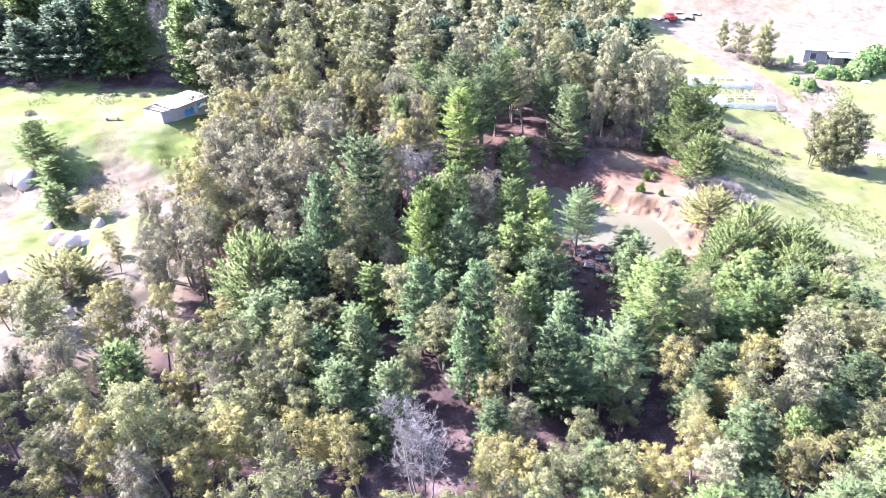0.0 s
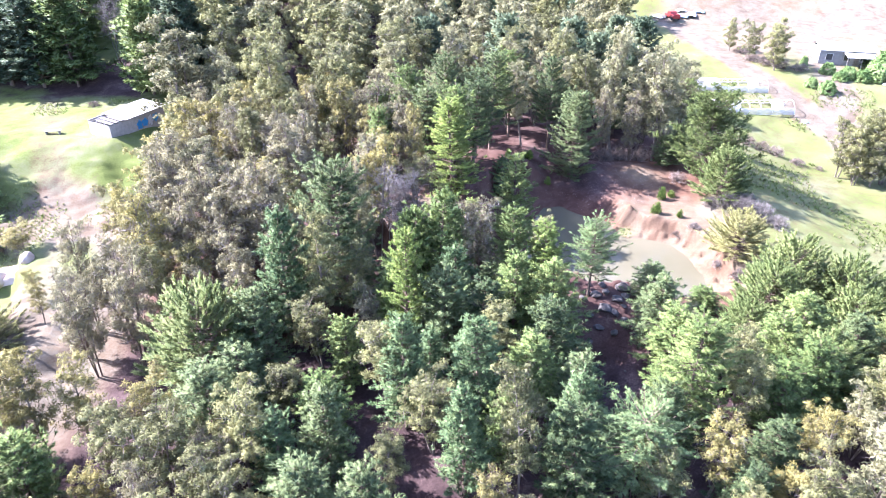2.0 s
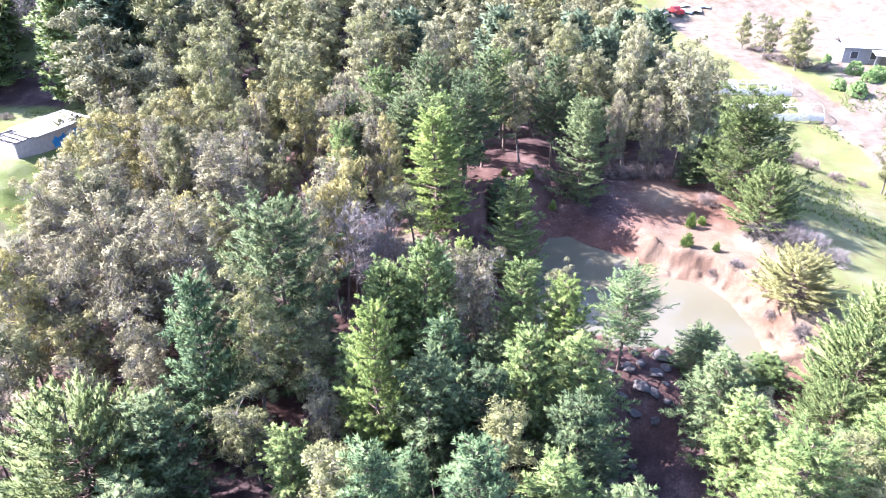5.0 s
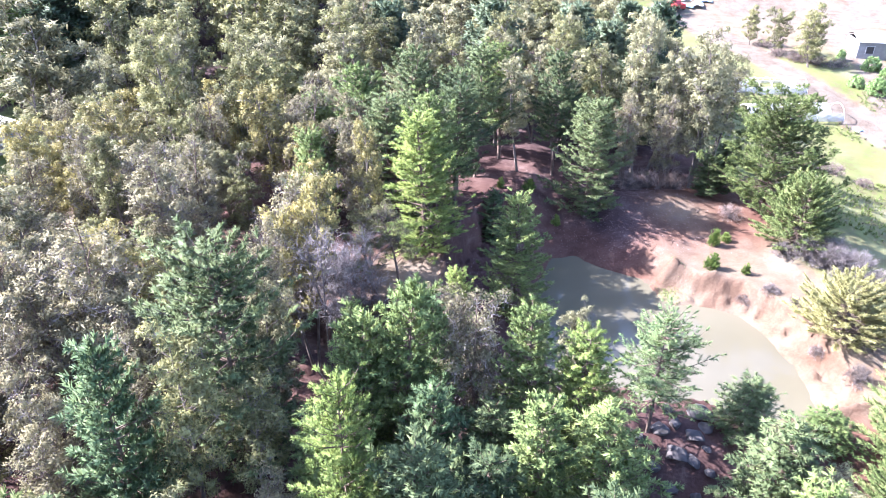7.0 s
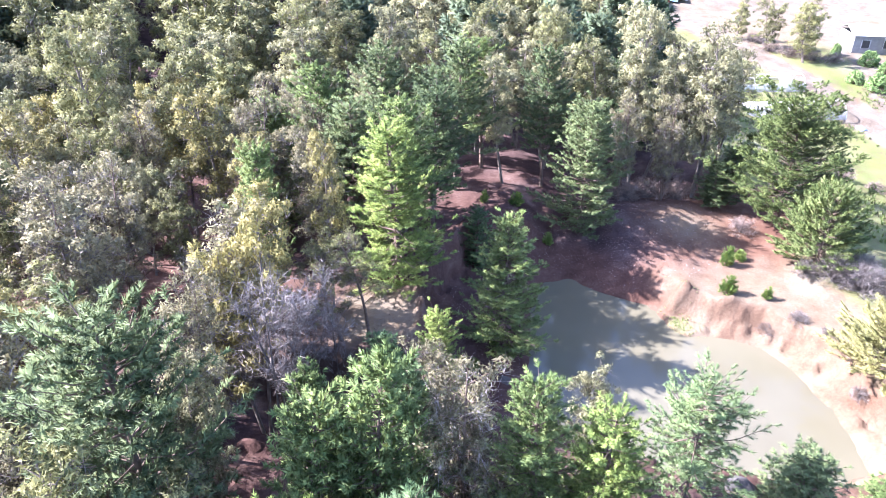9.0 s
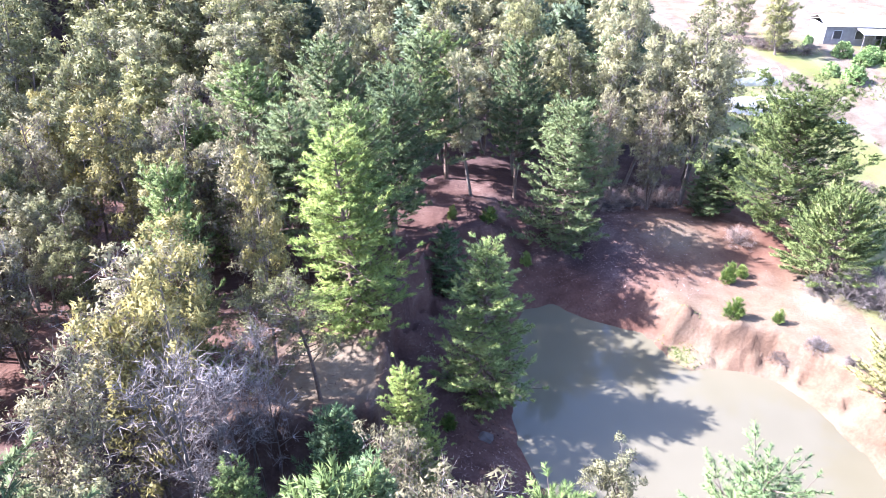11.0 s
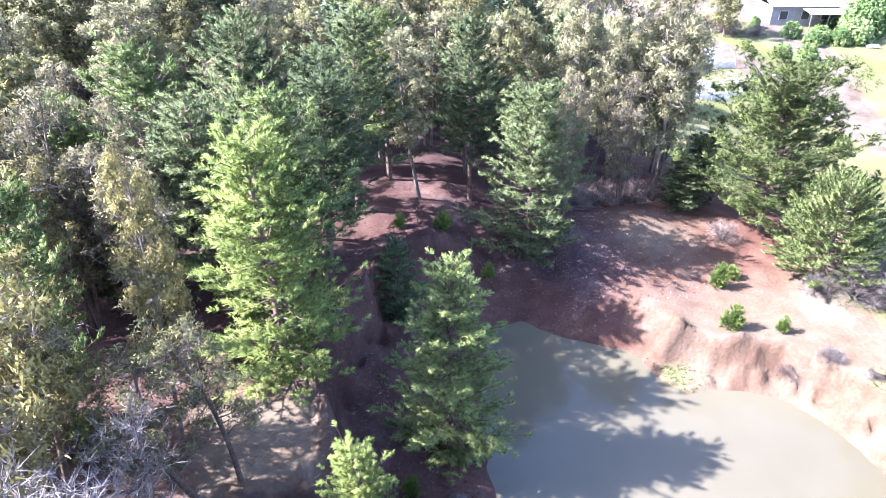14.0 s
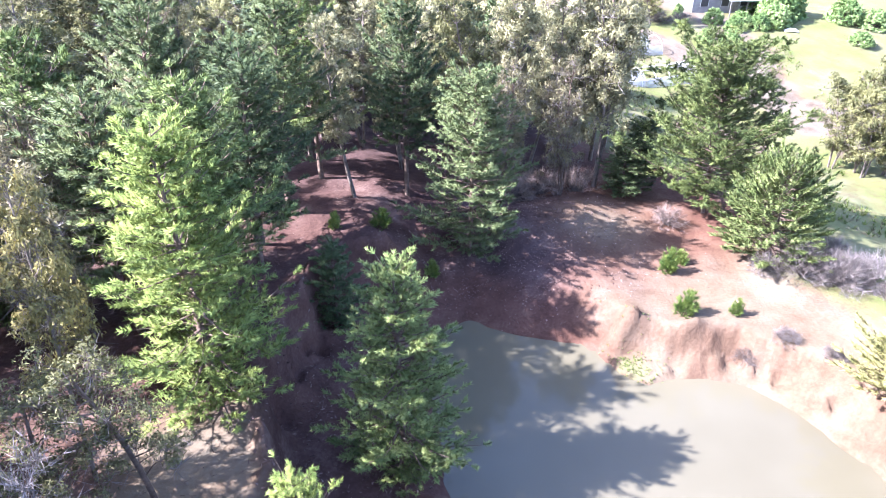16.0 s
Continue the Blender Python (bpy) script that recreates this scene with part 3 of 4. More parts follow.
def shrub_model(seed, mat, h=1.2, r=0.7, n=120, name="shrub", ln=0.26):
    rng = np.random.default_rng(seed)
    d = unit(rng.normal(size=(n, 3)) + np.array((0, 0, 0.5)))
    d[:, 2] = np.abs(d[:, 2])
    P = d * np.array((r, r, h)) * rng.uniform(0.3, 1.0, (n, 1)) * 0.85 + np.array((0, 0, 0.05))
    v, t = blades(P, d + np.array((0, 0, 0.7)), 20, ln, 0.03, 0.5, rng)
    limbs = [[((0, 0, -0.1), 0.03), (tuple(0.8 * p), 0.008)] for p in P[:12]]
    return plant(name, mesh_of("stems", *tubes(limbs, 4), BARK), mesh_of("crown", v, t, mat))


MODELS = {
    "pine": [pine_model(10 + i, PINE, 10, 2.5 + 0.2 * i, 0.1, 1, 0.72, 0.05, 1.08, 0.32) for i in range(4)],
    "dark": [pine_model(20 + i, PINE_DARK, 10, 2.7 + 0.2 * i, 0.1, 1, 0.72, 0.05, 1.08, 0.32) for i in range(4)],
    "blue": [pine_model(30 + i, PINE_BLUE, 10, 2.2 + 0.2 * i, 0.1, 1, 0.75, 0.05, 1.08, 0.32) for i in range(3)],
    "tall": [pine_model(34, PINE_SUNLIT, 10, 3.1, 0.05, 2, 0.74, 0.1, 1.1, 0.3), pine_model(35, PINE_SUNLIT, 10, 3.0, 0.05, 2, 0.64, 0.04, 1.1, 0.3)],
    "rich": [pine_model(37 + i, PINE, 10, 2.9, 0.03, 2, 0.68, 0.04, 1.08, 0.32) for i in range(2)],
    "shady": [pine_model(39, PINE_DARK, 10, 3.3, 0.06, 2, 0.62, 0.05, 1.1, 0.35, 1), pine_model(47, PINE_DARK, 10, 3.1, 0.12, 2, 0.58, 0.0, 1.15, 0.4, 1)],
    "lifted": [pine_model(150 + i, PINE_DARK if i else PINE, 10, 2.9, 0.3, 2, 0.6, 0.02, 1.1, 0.35) for i in range(3)],
    "sapling": [pine_model(155, PINE_BLUE, 6, 2.0, 0.06, 2, 0.8, 0.0, 1.7, 0.3)],
    "flat": [pine_model(48, PINE_BLUE, 10, 3.4, 0.3, 2, 0.4, 0.05, 1.15, 0.35)],
    "broad": [pine_model(36, PINE_OLIVE, 11, 4.8, 0.12, 2, 0.3, -0.14, 0.95, 0.45, 14)],
    "euc": [euc_model(40 + i, EUC, 11, 2.2, 1 + i % 3, 32) for i in range(5)],
    "pale": [euc_model(50 + i, EUC_PALE, 11, 2.1, 1 + i % 3, 30, 0.26, 84, None, 0.35) for i in range(4)],
    "gold": [euc_model(60 + i, EUC_GOLD, 9, 1.8, 1 + i % 2, 24, 0.26, 84, None, 0.3, 0.92) for i in range(3)],
    "thin": [euc_model(70 + i, EUC_THIN, 10, 1.9, 3, 32, 0.2, 56, BARK, 0.9, 0.95) for i in range(4)],
    "stout": [euc_model(76 + i, EUC, 9, 2.4, 1, 22, 0.34, 84, BARK, 0.8, 0.75, 0.06, 1.5) for i in range(2)],
    "cypress": [cypress_model(80 + i, CYPRESS, 6, 3) for i in range(3)],
    "fountain": [cypress_model(84, FOUNTAIN, 6, 3, 190, 0.75)],
    "bare": [bare_model(90 + i) for i in range(3)],
    "far_pine": [pine_model(100 + i, PINE_HAZED, 10, 3.0, 0.1, 0) for i in range(3)],
    "far_green_pine": [pine_model(110 + i, PINE, 10, 2.8, 0.1, 0) for i in range(2)],
    "far_euc": [euc_model(120 + i, EUC, 11, 2.4, 1 + i % 2, 28, 0.24, 40, None, 0.0, 1.7) for i in range(4)],
    "clump": [euc_model(140 + i, EUC, 9, 2.2, 2, 30, 0.1, 60, None, 0.3, 1.2) for i in range(2)],
    "far_pale": [euc_model(130 + i, EUC_PALE, 11, 2.3, 1 + i % 2, 28, 0.24, 40, None, 0.0, 1.7) for i in range(2)],
}
LABELS = {
    "pine": ("green pine tree with tufted needles on forest soil", "pine tree"),
    "dark": ("dense dark green pine tree in the forest", "pine tree"),
    "blue": ("bluish green slender pine tree among eucalypts", "pine tree"),
    "tall": ("pine with dense needle pads coloured bright as if sunlit", "pine tree"),
    "rich": ("deep green conical pine with upturned needle tufts", "pine tree"),
    "lifted": ("dark green pine with a bare lower trunk over red soil", "pine tree"),
    "sapling": ("young thin pine with pale limbs below the pit wall", "pine tree"),
    "flat": ("sparse blue-green pine with flat open layers", "pine tree"),
    "shady": ("dark green spreading pine at the water's edge", "pine tree"),
    "broad": ("broad spreading green pine beside a red bank", "pine tree"),
    "euc": ("olive green eucalyptus with slender bare stems", "eucalyptus tree"),
    "pale": ("pale grey-green eucalyptus with loose hanging leaves", "eucalyptus tree"),
    "gold": ("small eucalyptus with yellowish leaves and thin stem", "eucalyptus tree"),
    "thin": ("sparse brownish eucalyptus with many dry twigs", "eucalyptus tree"),
    "stout": ("leaning eucalyptus with stout dark trunk and sparse leaves", "eucalyptus tree"),
    "fountain": ("pale yellow-green cypress with plumes fanning from its foot", "cypress"),
    "cypress": ("bushy bright green cypress with pointed plumes", "cypress"),
    "bare": ("leafless grey tree with forking bare twigs", "bare tree"),
    "far_pine": ("distant pine in a dense wood, needles coloured bluish for haze", "pine tree"),
    "far_green_pine": ("distant green pine in a mixed wood", "pine tree"),
    "far_euc": ("distant olive eucalyptus in a mixed wood", "eucalyptus tree"),
    "clump": ("bushy olive eucalyptus standing in a clump on the meadow", "eucalyptus tree"),
    "far_pale": ("distant eucalyptus in a mixed wood, leaves paled for haze and backlight", "eucalyptus tree"),
}
MODEL_SIZE = {"pine": 10, "dark": 10, "blue": 10, "tall": 10, "rich": 10, "flat": 10, "sapling": 6, "lifted": 10, "shady": 10, "broad": 11, "euc": 11, "pale": 11, "gold": 9, "thin": 10, "stout": 9, "cypress": 6, "fountain": 6, "bare": 10,
              "far_pine": 10, "far_green_pine": 10, "far_euc": 11, "far_pale": 11, "clump": 9}
for key, models in MODELS.items():
    for ob in models:
        tagged(ob, LABELS[key][0], LABELS[key][1], group=key.replace("_", " ") + " trees")
used, planted = {}, []
tree_rng = random.Random(7)


def tree(kind, x, y, top, wide=1.0, lean=(0, 0), sunk=0.0):
    """A tree of that kind with its tip at the height top; wide stretches its crown."""
    g = ground_at(x, y) - sunk
    k = (top - g) / MODEL_SIZE[kind]
    j = len(planted)
    models = MODELS[kind]
    model = models[used.get(kind, 0) % len(models)]
    m = pose(x, y, g, lean[0] + tree_rng.uniform(-2, 2), lean[1] + tree_rng.uniform(-2, 2), 0) @ pose(0, 0, 0, 0, 0, tree_rng.uniform(0, 360)) @ Matrix.Diagonal((wide * (0.4 + 0.6 * k), wide * (0.4 + 0.6 * k), k, 1))
    first = used.get(kind, 0) < len(models)
    used[kind] = used.get(kind, 0) + 1
    planted.append((x, y))
    if first:
        model.matrix_basis = m
        return model
    return copy_thing_at(model, m)


def copy_thing_at(model, m):
    keep = model.matrix_basis.copy()
    model.matrix_basis = Matrix.Identity(4)
    ob = copy_thing(model, m)
    model.matrix_basis = keep
    return ob


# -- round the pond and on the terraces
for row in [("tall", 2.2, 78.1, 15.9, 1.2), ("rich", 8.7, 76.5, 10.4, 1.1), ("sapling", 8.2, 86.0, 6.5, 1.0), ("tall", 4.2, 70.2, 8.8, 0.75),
            ("shady", 17.0, 89.6, 12.8, 1.15), ("broad", 33.6, 89.4, 11.8, 1.08), ("cypress", 33.6, 83.4, 8.4, 1.05), ("fountain", 30.6, 71, 6.4, 1.35),
            ("lifted", 10.2, 98, 15.7, 1.15), ("lifted", 15.0, 95.0, 15.7, 1.0), ("lifted", 1.6, 90.0, 17.6, 1.05), ("lifted", 3.2, 82.4, 15.8, 1.25), ("lifted", 5.0, 87.4, 15.2, 1.2), ("lifted", -0.4, 83.4, 15.8, 1.2), ("lifted", -2.6, 86.6, 17.0, 1.1),
            ("pale", 31.5, 100, 14.5, 1.1), ("pale", 33.8, 102, 13.5, 1.1), ("pale", 30, 103.5, 14.5, 1.1), ("pine", -5.9, 86.6, 15.2, 1.0),
            ("lifted", 7.4, 93.6, 16.6, 1.1), ("lifted", 5.4, 90.6, 15.6, 1.15), ("pale", 24, 97.7, 14.6, 1.0), ("pale", 23.2, 96, 18.2, 0.9)]:
    tree(*row)
# the two low dark pines stand in for undergrowth; dark needles paint its shade
for row in [("pale", 29.0, 95.4, 17.0, 1.15), ("pale", 26.6, 96.5, 16.0, 0.9), ("euc", 20.5, 98, 15.0, 0.9), ("dark", 29.6, 92.8, 6.4, 1.1), ("dark", 31.6, 94.2, 7.0, 1.1), ("thin", 25.5, 94.2, 12, 0.8),
            ("thin", 22, 95, 12, 0.8), ("gold", -6.5, 81.0, 14.6, 1.0), ("thin", -2.8, 80.6, 14.7, 1.0), ("rich", -5.5, 75.6, 16.0, 0.8), ("euc", -10.5, 77.5, 13.6, 0.8),
            ("gold", -5.0, 68.3, 15.8, 0.9), ("bare", -3.8, 66.9, 13.6, 1.2), ("bare", -2.0, 68.6, 11.4, 1.0), ("gold", -1.7, 75.2, 15.8, 0.7), ("stout", 0.3, 72.7, 12.0, 1.0, (-4, -8)), ("stout", -1.2, 72.5, 11.6, 1.0, (-3, -6)), ("stout", -5.2, 73.6, 13, 0.9), ("bare", -6.6, 70, 12.5, 1.0)]:
    tree(*row)
# -- between the dam and the gully
for row in [("dark", 18.6, 60.8, 7.1, 1.25), ("pine", 23.8, 60.8, 4.6, 1.3), ("cypress", 31, 60.8, 9.4, 1.1), ("cypress", 34.6, 59, 8.4, 1.2), ("cypress", 28, 58.4, 8.4, 1.1),
            ("flat", 13.4, 60.7, 11.2, 1.0), ("tall", 9.0, 59.0, 12.2, 1.0), ("rich", 6.6, 59.5, 12.8, 0.95), ("pale", 9.2, 62.6, 10.8, 0.8),
            ("thin", 4.3, 60.3, 14.2, 1.0), ("blue", 2.4, 63.2, 11.4, 0.9), ("pine", -1.6, 59.7, 13.4, 0.95), ("pine", 0.6, 59.5, 14.5, 0.9),
            # the tall kind here brings its sunlit needle colour into a shaded spot
            ("tall", -1.9, 53.6, 14.5, 0.75), ("shady", -7.2, 59.2, 17.0, 1.15)]:
    tree(*row)
for row in [("blue", -11.2, 55.4, 15.4, 0.85), ("blue", 1.0, 67.6, 9.4, 0.9), ("pine", -2.0, 64.6, 10.4, 0.9), ("thin", 3.2, 64.5, 11.5, 0.9), ("cypress", 37, 56.5, 7.2, 1.1), ("cypress", 33.5, 55.6, 7.6, 1.1)]:
    tree(*row)
# -- the near wood
for row in [("bare", -1.4, 30.8, 12.3, 1.1), ("pale", 6.3, 36.4, 6.4, 1.0), ("flat", 12.9, 43, 7.6, 1.5), ("gold", 17.7, 41.8, 7.5, 1.2), ("pale", 25.1, 38.6, 12.2, 1.2),
            ("gold", -9.2, 34.6, 7.4, 1.2), ("gold", -5.6, 32.4, 8.6, 0.9), ("pine", -7.2, 46.2, 8.0, 1.3), ("cypress", -16.1, 50.5, 11.9, 1.1), ("dark", -7.2, 37.4, 8.9, 1.2), ("dark", -3.7, 37.0, 9.4, 1.0),
            ("euc", -15.7, 40.6, 10.0, 1.2), ("euc", -19, 33, 11.3, 1.2), ("euc", -13.6, 36.0, 8.6, 1.3), ("dark", -13.0, 47.3, 9.4, 1.3)]:
    tree(*row)
for row in [("blue", 2.0, 41.8, 10.2, 0.95), ("euc", 5.2, 40.4, 12.1, 0.85), ("blue", -1.8, 46.8, 11.9, 1.0), ("pine", 6.8, 48.1, 9.6, 1.2), ("dark", 3.5, 53.8, 10, 1.1), ("pine", 9.6, 55.4, 10.6, 1.1), ("dark", 8.8, 51.6, 9.6, 1.1), ("dark", 10.0, 46.6, 8.6, 1.2),
            ("rich", 17.7, 47.2, 11.4, 1.35), ("pine", 18.2, 52.8, 8.2, 1.35), ("pine", 26, 52, 7.8, 1.35), ("euc", 22, 37, 8.5, 1.15), ("euc", 31, 46, 8.5, 1.15), ("dark", 36, 50, 7.5, 1.5), ("gold", 17.5, 34, 7.4, 1.1),
            ("gold", 24, 32.5, 7.6, 1.1), ("pine", -24, 40, 9.0, 1.2), ("blue", -34, 48, 8, 1.2)]:
    tree(*row)
# -- the slope to the shed
for row in [("thin", -6.4, 70.3, 15.2, 1.1), ("gold", -5.6, 72.4, 14.3, 1.0), ("thin", -6.9, 65.3, 14.4, 0.9), ("thin", -11.8, 60.2, 13.2, 1.1),
            ("thin", -16.5, 62.8, 15.7, 1.2), ("thin", -23.6, 68.2, 16.2, 1.2), ("thin", -13.7, 70, 16.6, 1.2), ("thin", -14.1, 62, 16.6, 1.1),
            ("thin", -13.0, 76.2, 15.6, 1.0), ("gold", -25, 80.4, 15.0, 1.0), ("euc", -17.8, 88.4, 19.0, 1.1), ("euc", -9.6, 87.4, 18.6, 1.1), ("euc", -22.6, 87.7, 15.2, 1.1), ("euc", -29.8, 88.5, 13.2, 1.0), ("pine", -51.5, 82, 11.0, 1.7), ("pine", -45, 72.6, 6.6, 1.7), ("gold", -40, 70.6, 6.0, 1.7)]:
    tree(*row)
for row in [("gold", -33, 60.7, 7.0, 0.8), ("fountain", -36.0, 55.0, 7.0, 1.6), ("gold", -31.5, 57.6, 7.4, 0.8), ("gold", -39, 50.5, 7, 1.1), ("pine", -48, 78.5, 7.4, 1.7),
            ("clump", 58.0, 97.8, 7.6, 1.15), ("clump", 60.2, 98.6, 7.4, 1.1), ("clump", 59.6, 96.2, 7.0, 1.15), ("clump", 56.6, 99.2, 6.6, 1.1), ("clump", 61.6, 97.0, 6.4, 1.1), ("clump", 57.4, 96.4, 6.2, 1.1),
            ("far_pine", -54, 107.5, 21, 1.7), ("bare", -44.2, 111.5, 20.5, 1.1), ("pine", 24, 47, 7.6, 1.5), ("cypress", 28.5, 50, 7.4, 1.2), ("cypress", 34, 51.5, 7.4, 1.2), ("pine", 29, 54.4, 8.0, 1.3), ("cypress", 25, 55.6, 6.6, 1.0), ("far_pine", -74, 110, 22, 1.6), ("clump", 59.7, 150, 9.0, 1.0), ("clump", 62.2, 145.3, 9.4, 1.2), ("clump", 63.4, 137.5, 11.4, 1.2), ("clump", 64.6, 139.6, 9.4, 1.1)]:
    tree(*row)


def fill(kinds, region, step, low, high, wide=1.0, keep=2.6):
    """More of the wood, by chance, wherever no tree stands yet."""
    r = random.Random(len(planted))
    x0, y0, x1, y1 = region[:4]
    inside = region[4] if len(region) > 4 else (lambda x, y: True)
    count = int((x1 - x0) * (y1 - y0) / step ** 2 * 3)
    for _ in range(count):
        x, y = r.uniform(x0, x1), r.uniform(y0, y1)
        if not inside(x, y) or any((x - a) ** 2 + (y - b) ** 2 < (step * 0.85) ** 2 for a, b in planted):
            continue
        tree(r.choice(kinds), x, y, ground_at(x, y) + r.uniform(low, high), wide * r.uniform(0.85, 1.2))


def off_pit(x, y):
    return float(outline_distance(np.array([x]), np.array([y]), PIT)[0]) > 1.5 and not (11 < x < 15.8 and 47 < y < 60)


fill(["thin", "euc", "thin", "gold", "pale", "thin", "euc", "gold", "thin", "thin"], (-27, 52, 1.0, 92, lambda x, y: off_pit(x, y) and not (x > -13 and 70 < y < 84) and not (x > -5 and y < 66)), 2.6, 6.5, 11.5, 0.95)
fill(["dark", "blue", "pine", "euc"], (-16, 40, 9, 66, off_pit), 3.0, 6, 9, 1.05)
fill(["euc", "euc", "gold", "thin"], (-33, 27, -8, 46), 2.7, 5, 9.5, 1.0)
fill(["dark", "blue", "euc", "dark", "gold"], (-45, 28, -27, 42), 3.1, 5.5, 9, 1.15)
fill(["dark", "gold", "dark", "euc"], (-8, 27, 14, 41, lambda x, y: x > 2.5 or y < 29), 2.6, 4, 7.5, 1.1)
fill(["euc", "pale", "pine", "dark", "gold", "dark"], (14, 28, 38, 56, off_pit), 2.7, 4.5, 7.6, 1.15)
glade = lambda x, y: x < 31 + 0.1 * (y - 97) and not (16 < x < 26 and 148 < y < 160) and not (4 < x < 26 and y < 94)
fill(["euc", "pale", "euc"], (-28, 92, -3, 106, glade), 4.2, 11, 14.5, 1.15)
# mostly pale kinds from here back, their colour carrying the hazy backlight
fill(["pale", "euc", "pale", "dark"], (-3, 92, 32, 106, glade), 4.0, 10, 13.5, 1.1)
fill(["far_euc", "far_pale"], (-32, 92, -3, 150, glade), 4.5, 11, 15, 1.2)
fill(["far_pale", "far_euc", "far_pale", "far_pine"], (-3, 92, 36, 150, glade), 4.5, 10, 13.5, 1.2)
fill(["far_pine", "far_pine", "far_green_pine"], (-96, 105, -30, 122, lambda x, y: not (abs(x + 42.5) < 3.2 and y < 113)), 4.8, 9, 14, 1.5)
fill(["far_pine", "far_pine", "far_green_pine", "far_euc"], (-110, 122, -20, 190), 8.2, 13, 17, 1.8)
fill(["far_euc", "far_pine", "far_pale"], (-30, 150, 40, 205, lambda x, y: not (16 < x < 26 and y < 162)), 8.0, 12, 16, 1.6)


# ---- stones ----
def stone_mesh(seed, mat, size=1.0):
    """A weathered block: a ball cut by a few broad faces and roughened."""
    rng = np.random.default_rng(seed)
    bm = bmesh.new()
    bmesh.ops.create_icosphere(bm, subdivisions=3, radius=1.0)
    cuts = [(unit(rng.normal(size=3)), rng.uniform(0.45, 0.82)) for _ in range(12)]
    stretch = rng.uniform(0.75, 1.25, 3) * (1, 1, 0.72)
    for v in bm.verts:
        p = np.array(v.co)
        for n, d in cuts:
            over = p @ n - d
            if over > 0:
                p = p - n * over * 0.96
        p = p * (1 + 0.12 * noise.noise(Vector(p * 3 + seed)) + 0.05 * noise.noise(Vector(p * 8 + seed)))
        v.co = p * stretch * size
    me = bpy.data.meshes.new("boulder")
    bm.to_mesh(me)
    bm.free()
    for p in me.polygons:
        p.use_smooth = True
    me.materials.append(mat)
    return me


GREY_STONES = [stone_mesh(200 + i, ROCK) for i in range(4)]
PALE_STONES = [stone_mesh(210 + i, PALE_ROCK) for i in range(4)]
stone_rng = random.Random(11)


def boulder(meshes, x, y, size, label, group, up=0.25):
    ob = new("boulder", stone_rng.choice(meshes))
    g = ground_at(x, y)
    ob.matrix_basis = pose(x, y, g + size * up, stone_rng.uniform(-15, 15), stone_rng.uniform(-15, 15), stone_rng.uniform(0, 360)) @ Matrix.Diagonal((size, size, size, 1))
    return tagged(ob, label, "boulder", group)


# the heap on the dam, the rubble in the gully
for x, y, size in [(14.1, 60.7, 0.8), (14.7, 59.4, 1.1), (15.4, 59.1, 0.8), (16.8, 62.0, 1.15), (13.3, 59.1, 0.7), (15.0, 61.0, 0.7), (16.9, 61.1, 0.8), (15.9, 60.3, 0.9),
                   (12.9, 60.4, 0.6), (16.2, 58.6, 0.55), (14.0, 58.2, 0.7), (15.2, 57.6, 0.6), (13.2, 57.2, 0.5), (16.4, 59.7, 0.5), (14.9, 62.0, 0.6)]:
    boulder(GREY_STONES, x, y, 0.65 * size, "granite boulder in a heap on the dam, grey darkened for shade", "boulders on the dam")
# pinkish grey rubble takes the dark stone, which paints the gully's shade
for i in range(34):
    a, b = stone_rng.gauss(0, 1.1), stone_rng.uniform(48.5, 56.5)
    boulder(GREY_STONES, 13.3 + a, b, stone_rng.uniform(0.12, 0.36), "rubble stone lying in the gully, coloured dark for shade", "rubble in the gully")
# the pale blocks on the sandy slope
for x, y, size in [(-41.1, 66.1, 1.5), (-40.0, 67.9, 1.2), (-43.0, 67.3, 0.9), (-39.2, 66.4, 1.0), (-51.6, 79.1, 1.7), (-54.0, 79.6, 1.3), (-47.2, 76.4, 1.0), (-38.4, 68.6, 0.8),
                   (-33.5, 51.0, 0.8), (-34.8, 52.2, 0.6), (-44.2, 58.5, 1.2), (-46.0, 60.1, 0.9), (-41.5, 63.2, 0.7), (-32.4, 47.0, 0.7), (-45.5, 70.5, 0.8), (-56, 76, 1.4)]:
    boulder(PALE_STONES, x, y, 1.1 * size, "large pale boulder half buried in sand", "boulders on the sandy slope", 0.05)
boulder(GREY_STONES, 19.7, 71.3, 0.3, "small grey stone standing in the pond", "stones in the pond", 3.1)
boulder(GREY_STONES, 8.3, 73.9, 0.5, "grey stone block at the water's edge", "stones in the pond", 0.1)


# ---- shrubs ----
def shrub_at(model, x, y, sx=1.0, sz=1.0):
    return copy_thing_at(model, pose(x, y, ground_at(x, y) - 0.03, 0, 0, stone_rng.uniform(0, 360)) @ Matrix.Diagonal((sx, sx, sz, 1)))


def settle(model, x, y):
    model.matrix_basis = pose(x, y, ground_at(x, y) - 0.03)
    return model


young = [tagged(shrub_model(300 + i, SHRUB, 1.65, 0.62, 170, "pine_shrub", 0.3), "small round green shrub on bare pink soil", "shrub", "shrubs on the bank") for i in range(2)]
settle(young[0], 25.2, 80.2)
young[1].matrix_basis = pose(27.55, 79.2, ground_at(27.55, 79.2)) @ Matrix.Diagonal((0.6, 0.6, 0.65, 1))
for x, y, a, b in [(26.9, 84.0, 0.85, 1.1), (28.2, 84.6, 0.8, 0.6), (12.0, 90.6, 1.0, 0.8), (9.5, 91.2, 0.6, 0.7), (14.2, 88.3, 0.7, 0.7), (6.4, 74.2, 0.7, 0.6)]:
    shrub_at(young[stone_rng.randrange(2)], x, y, a, b)


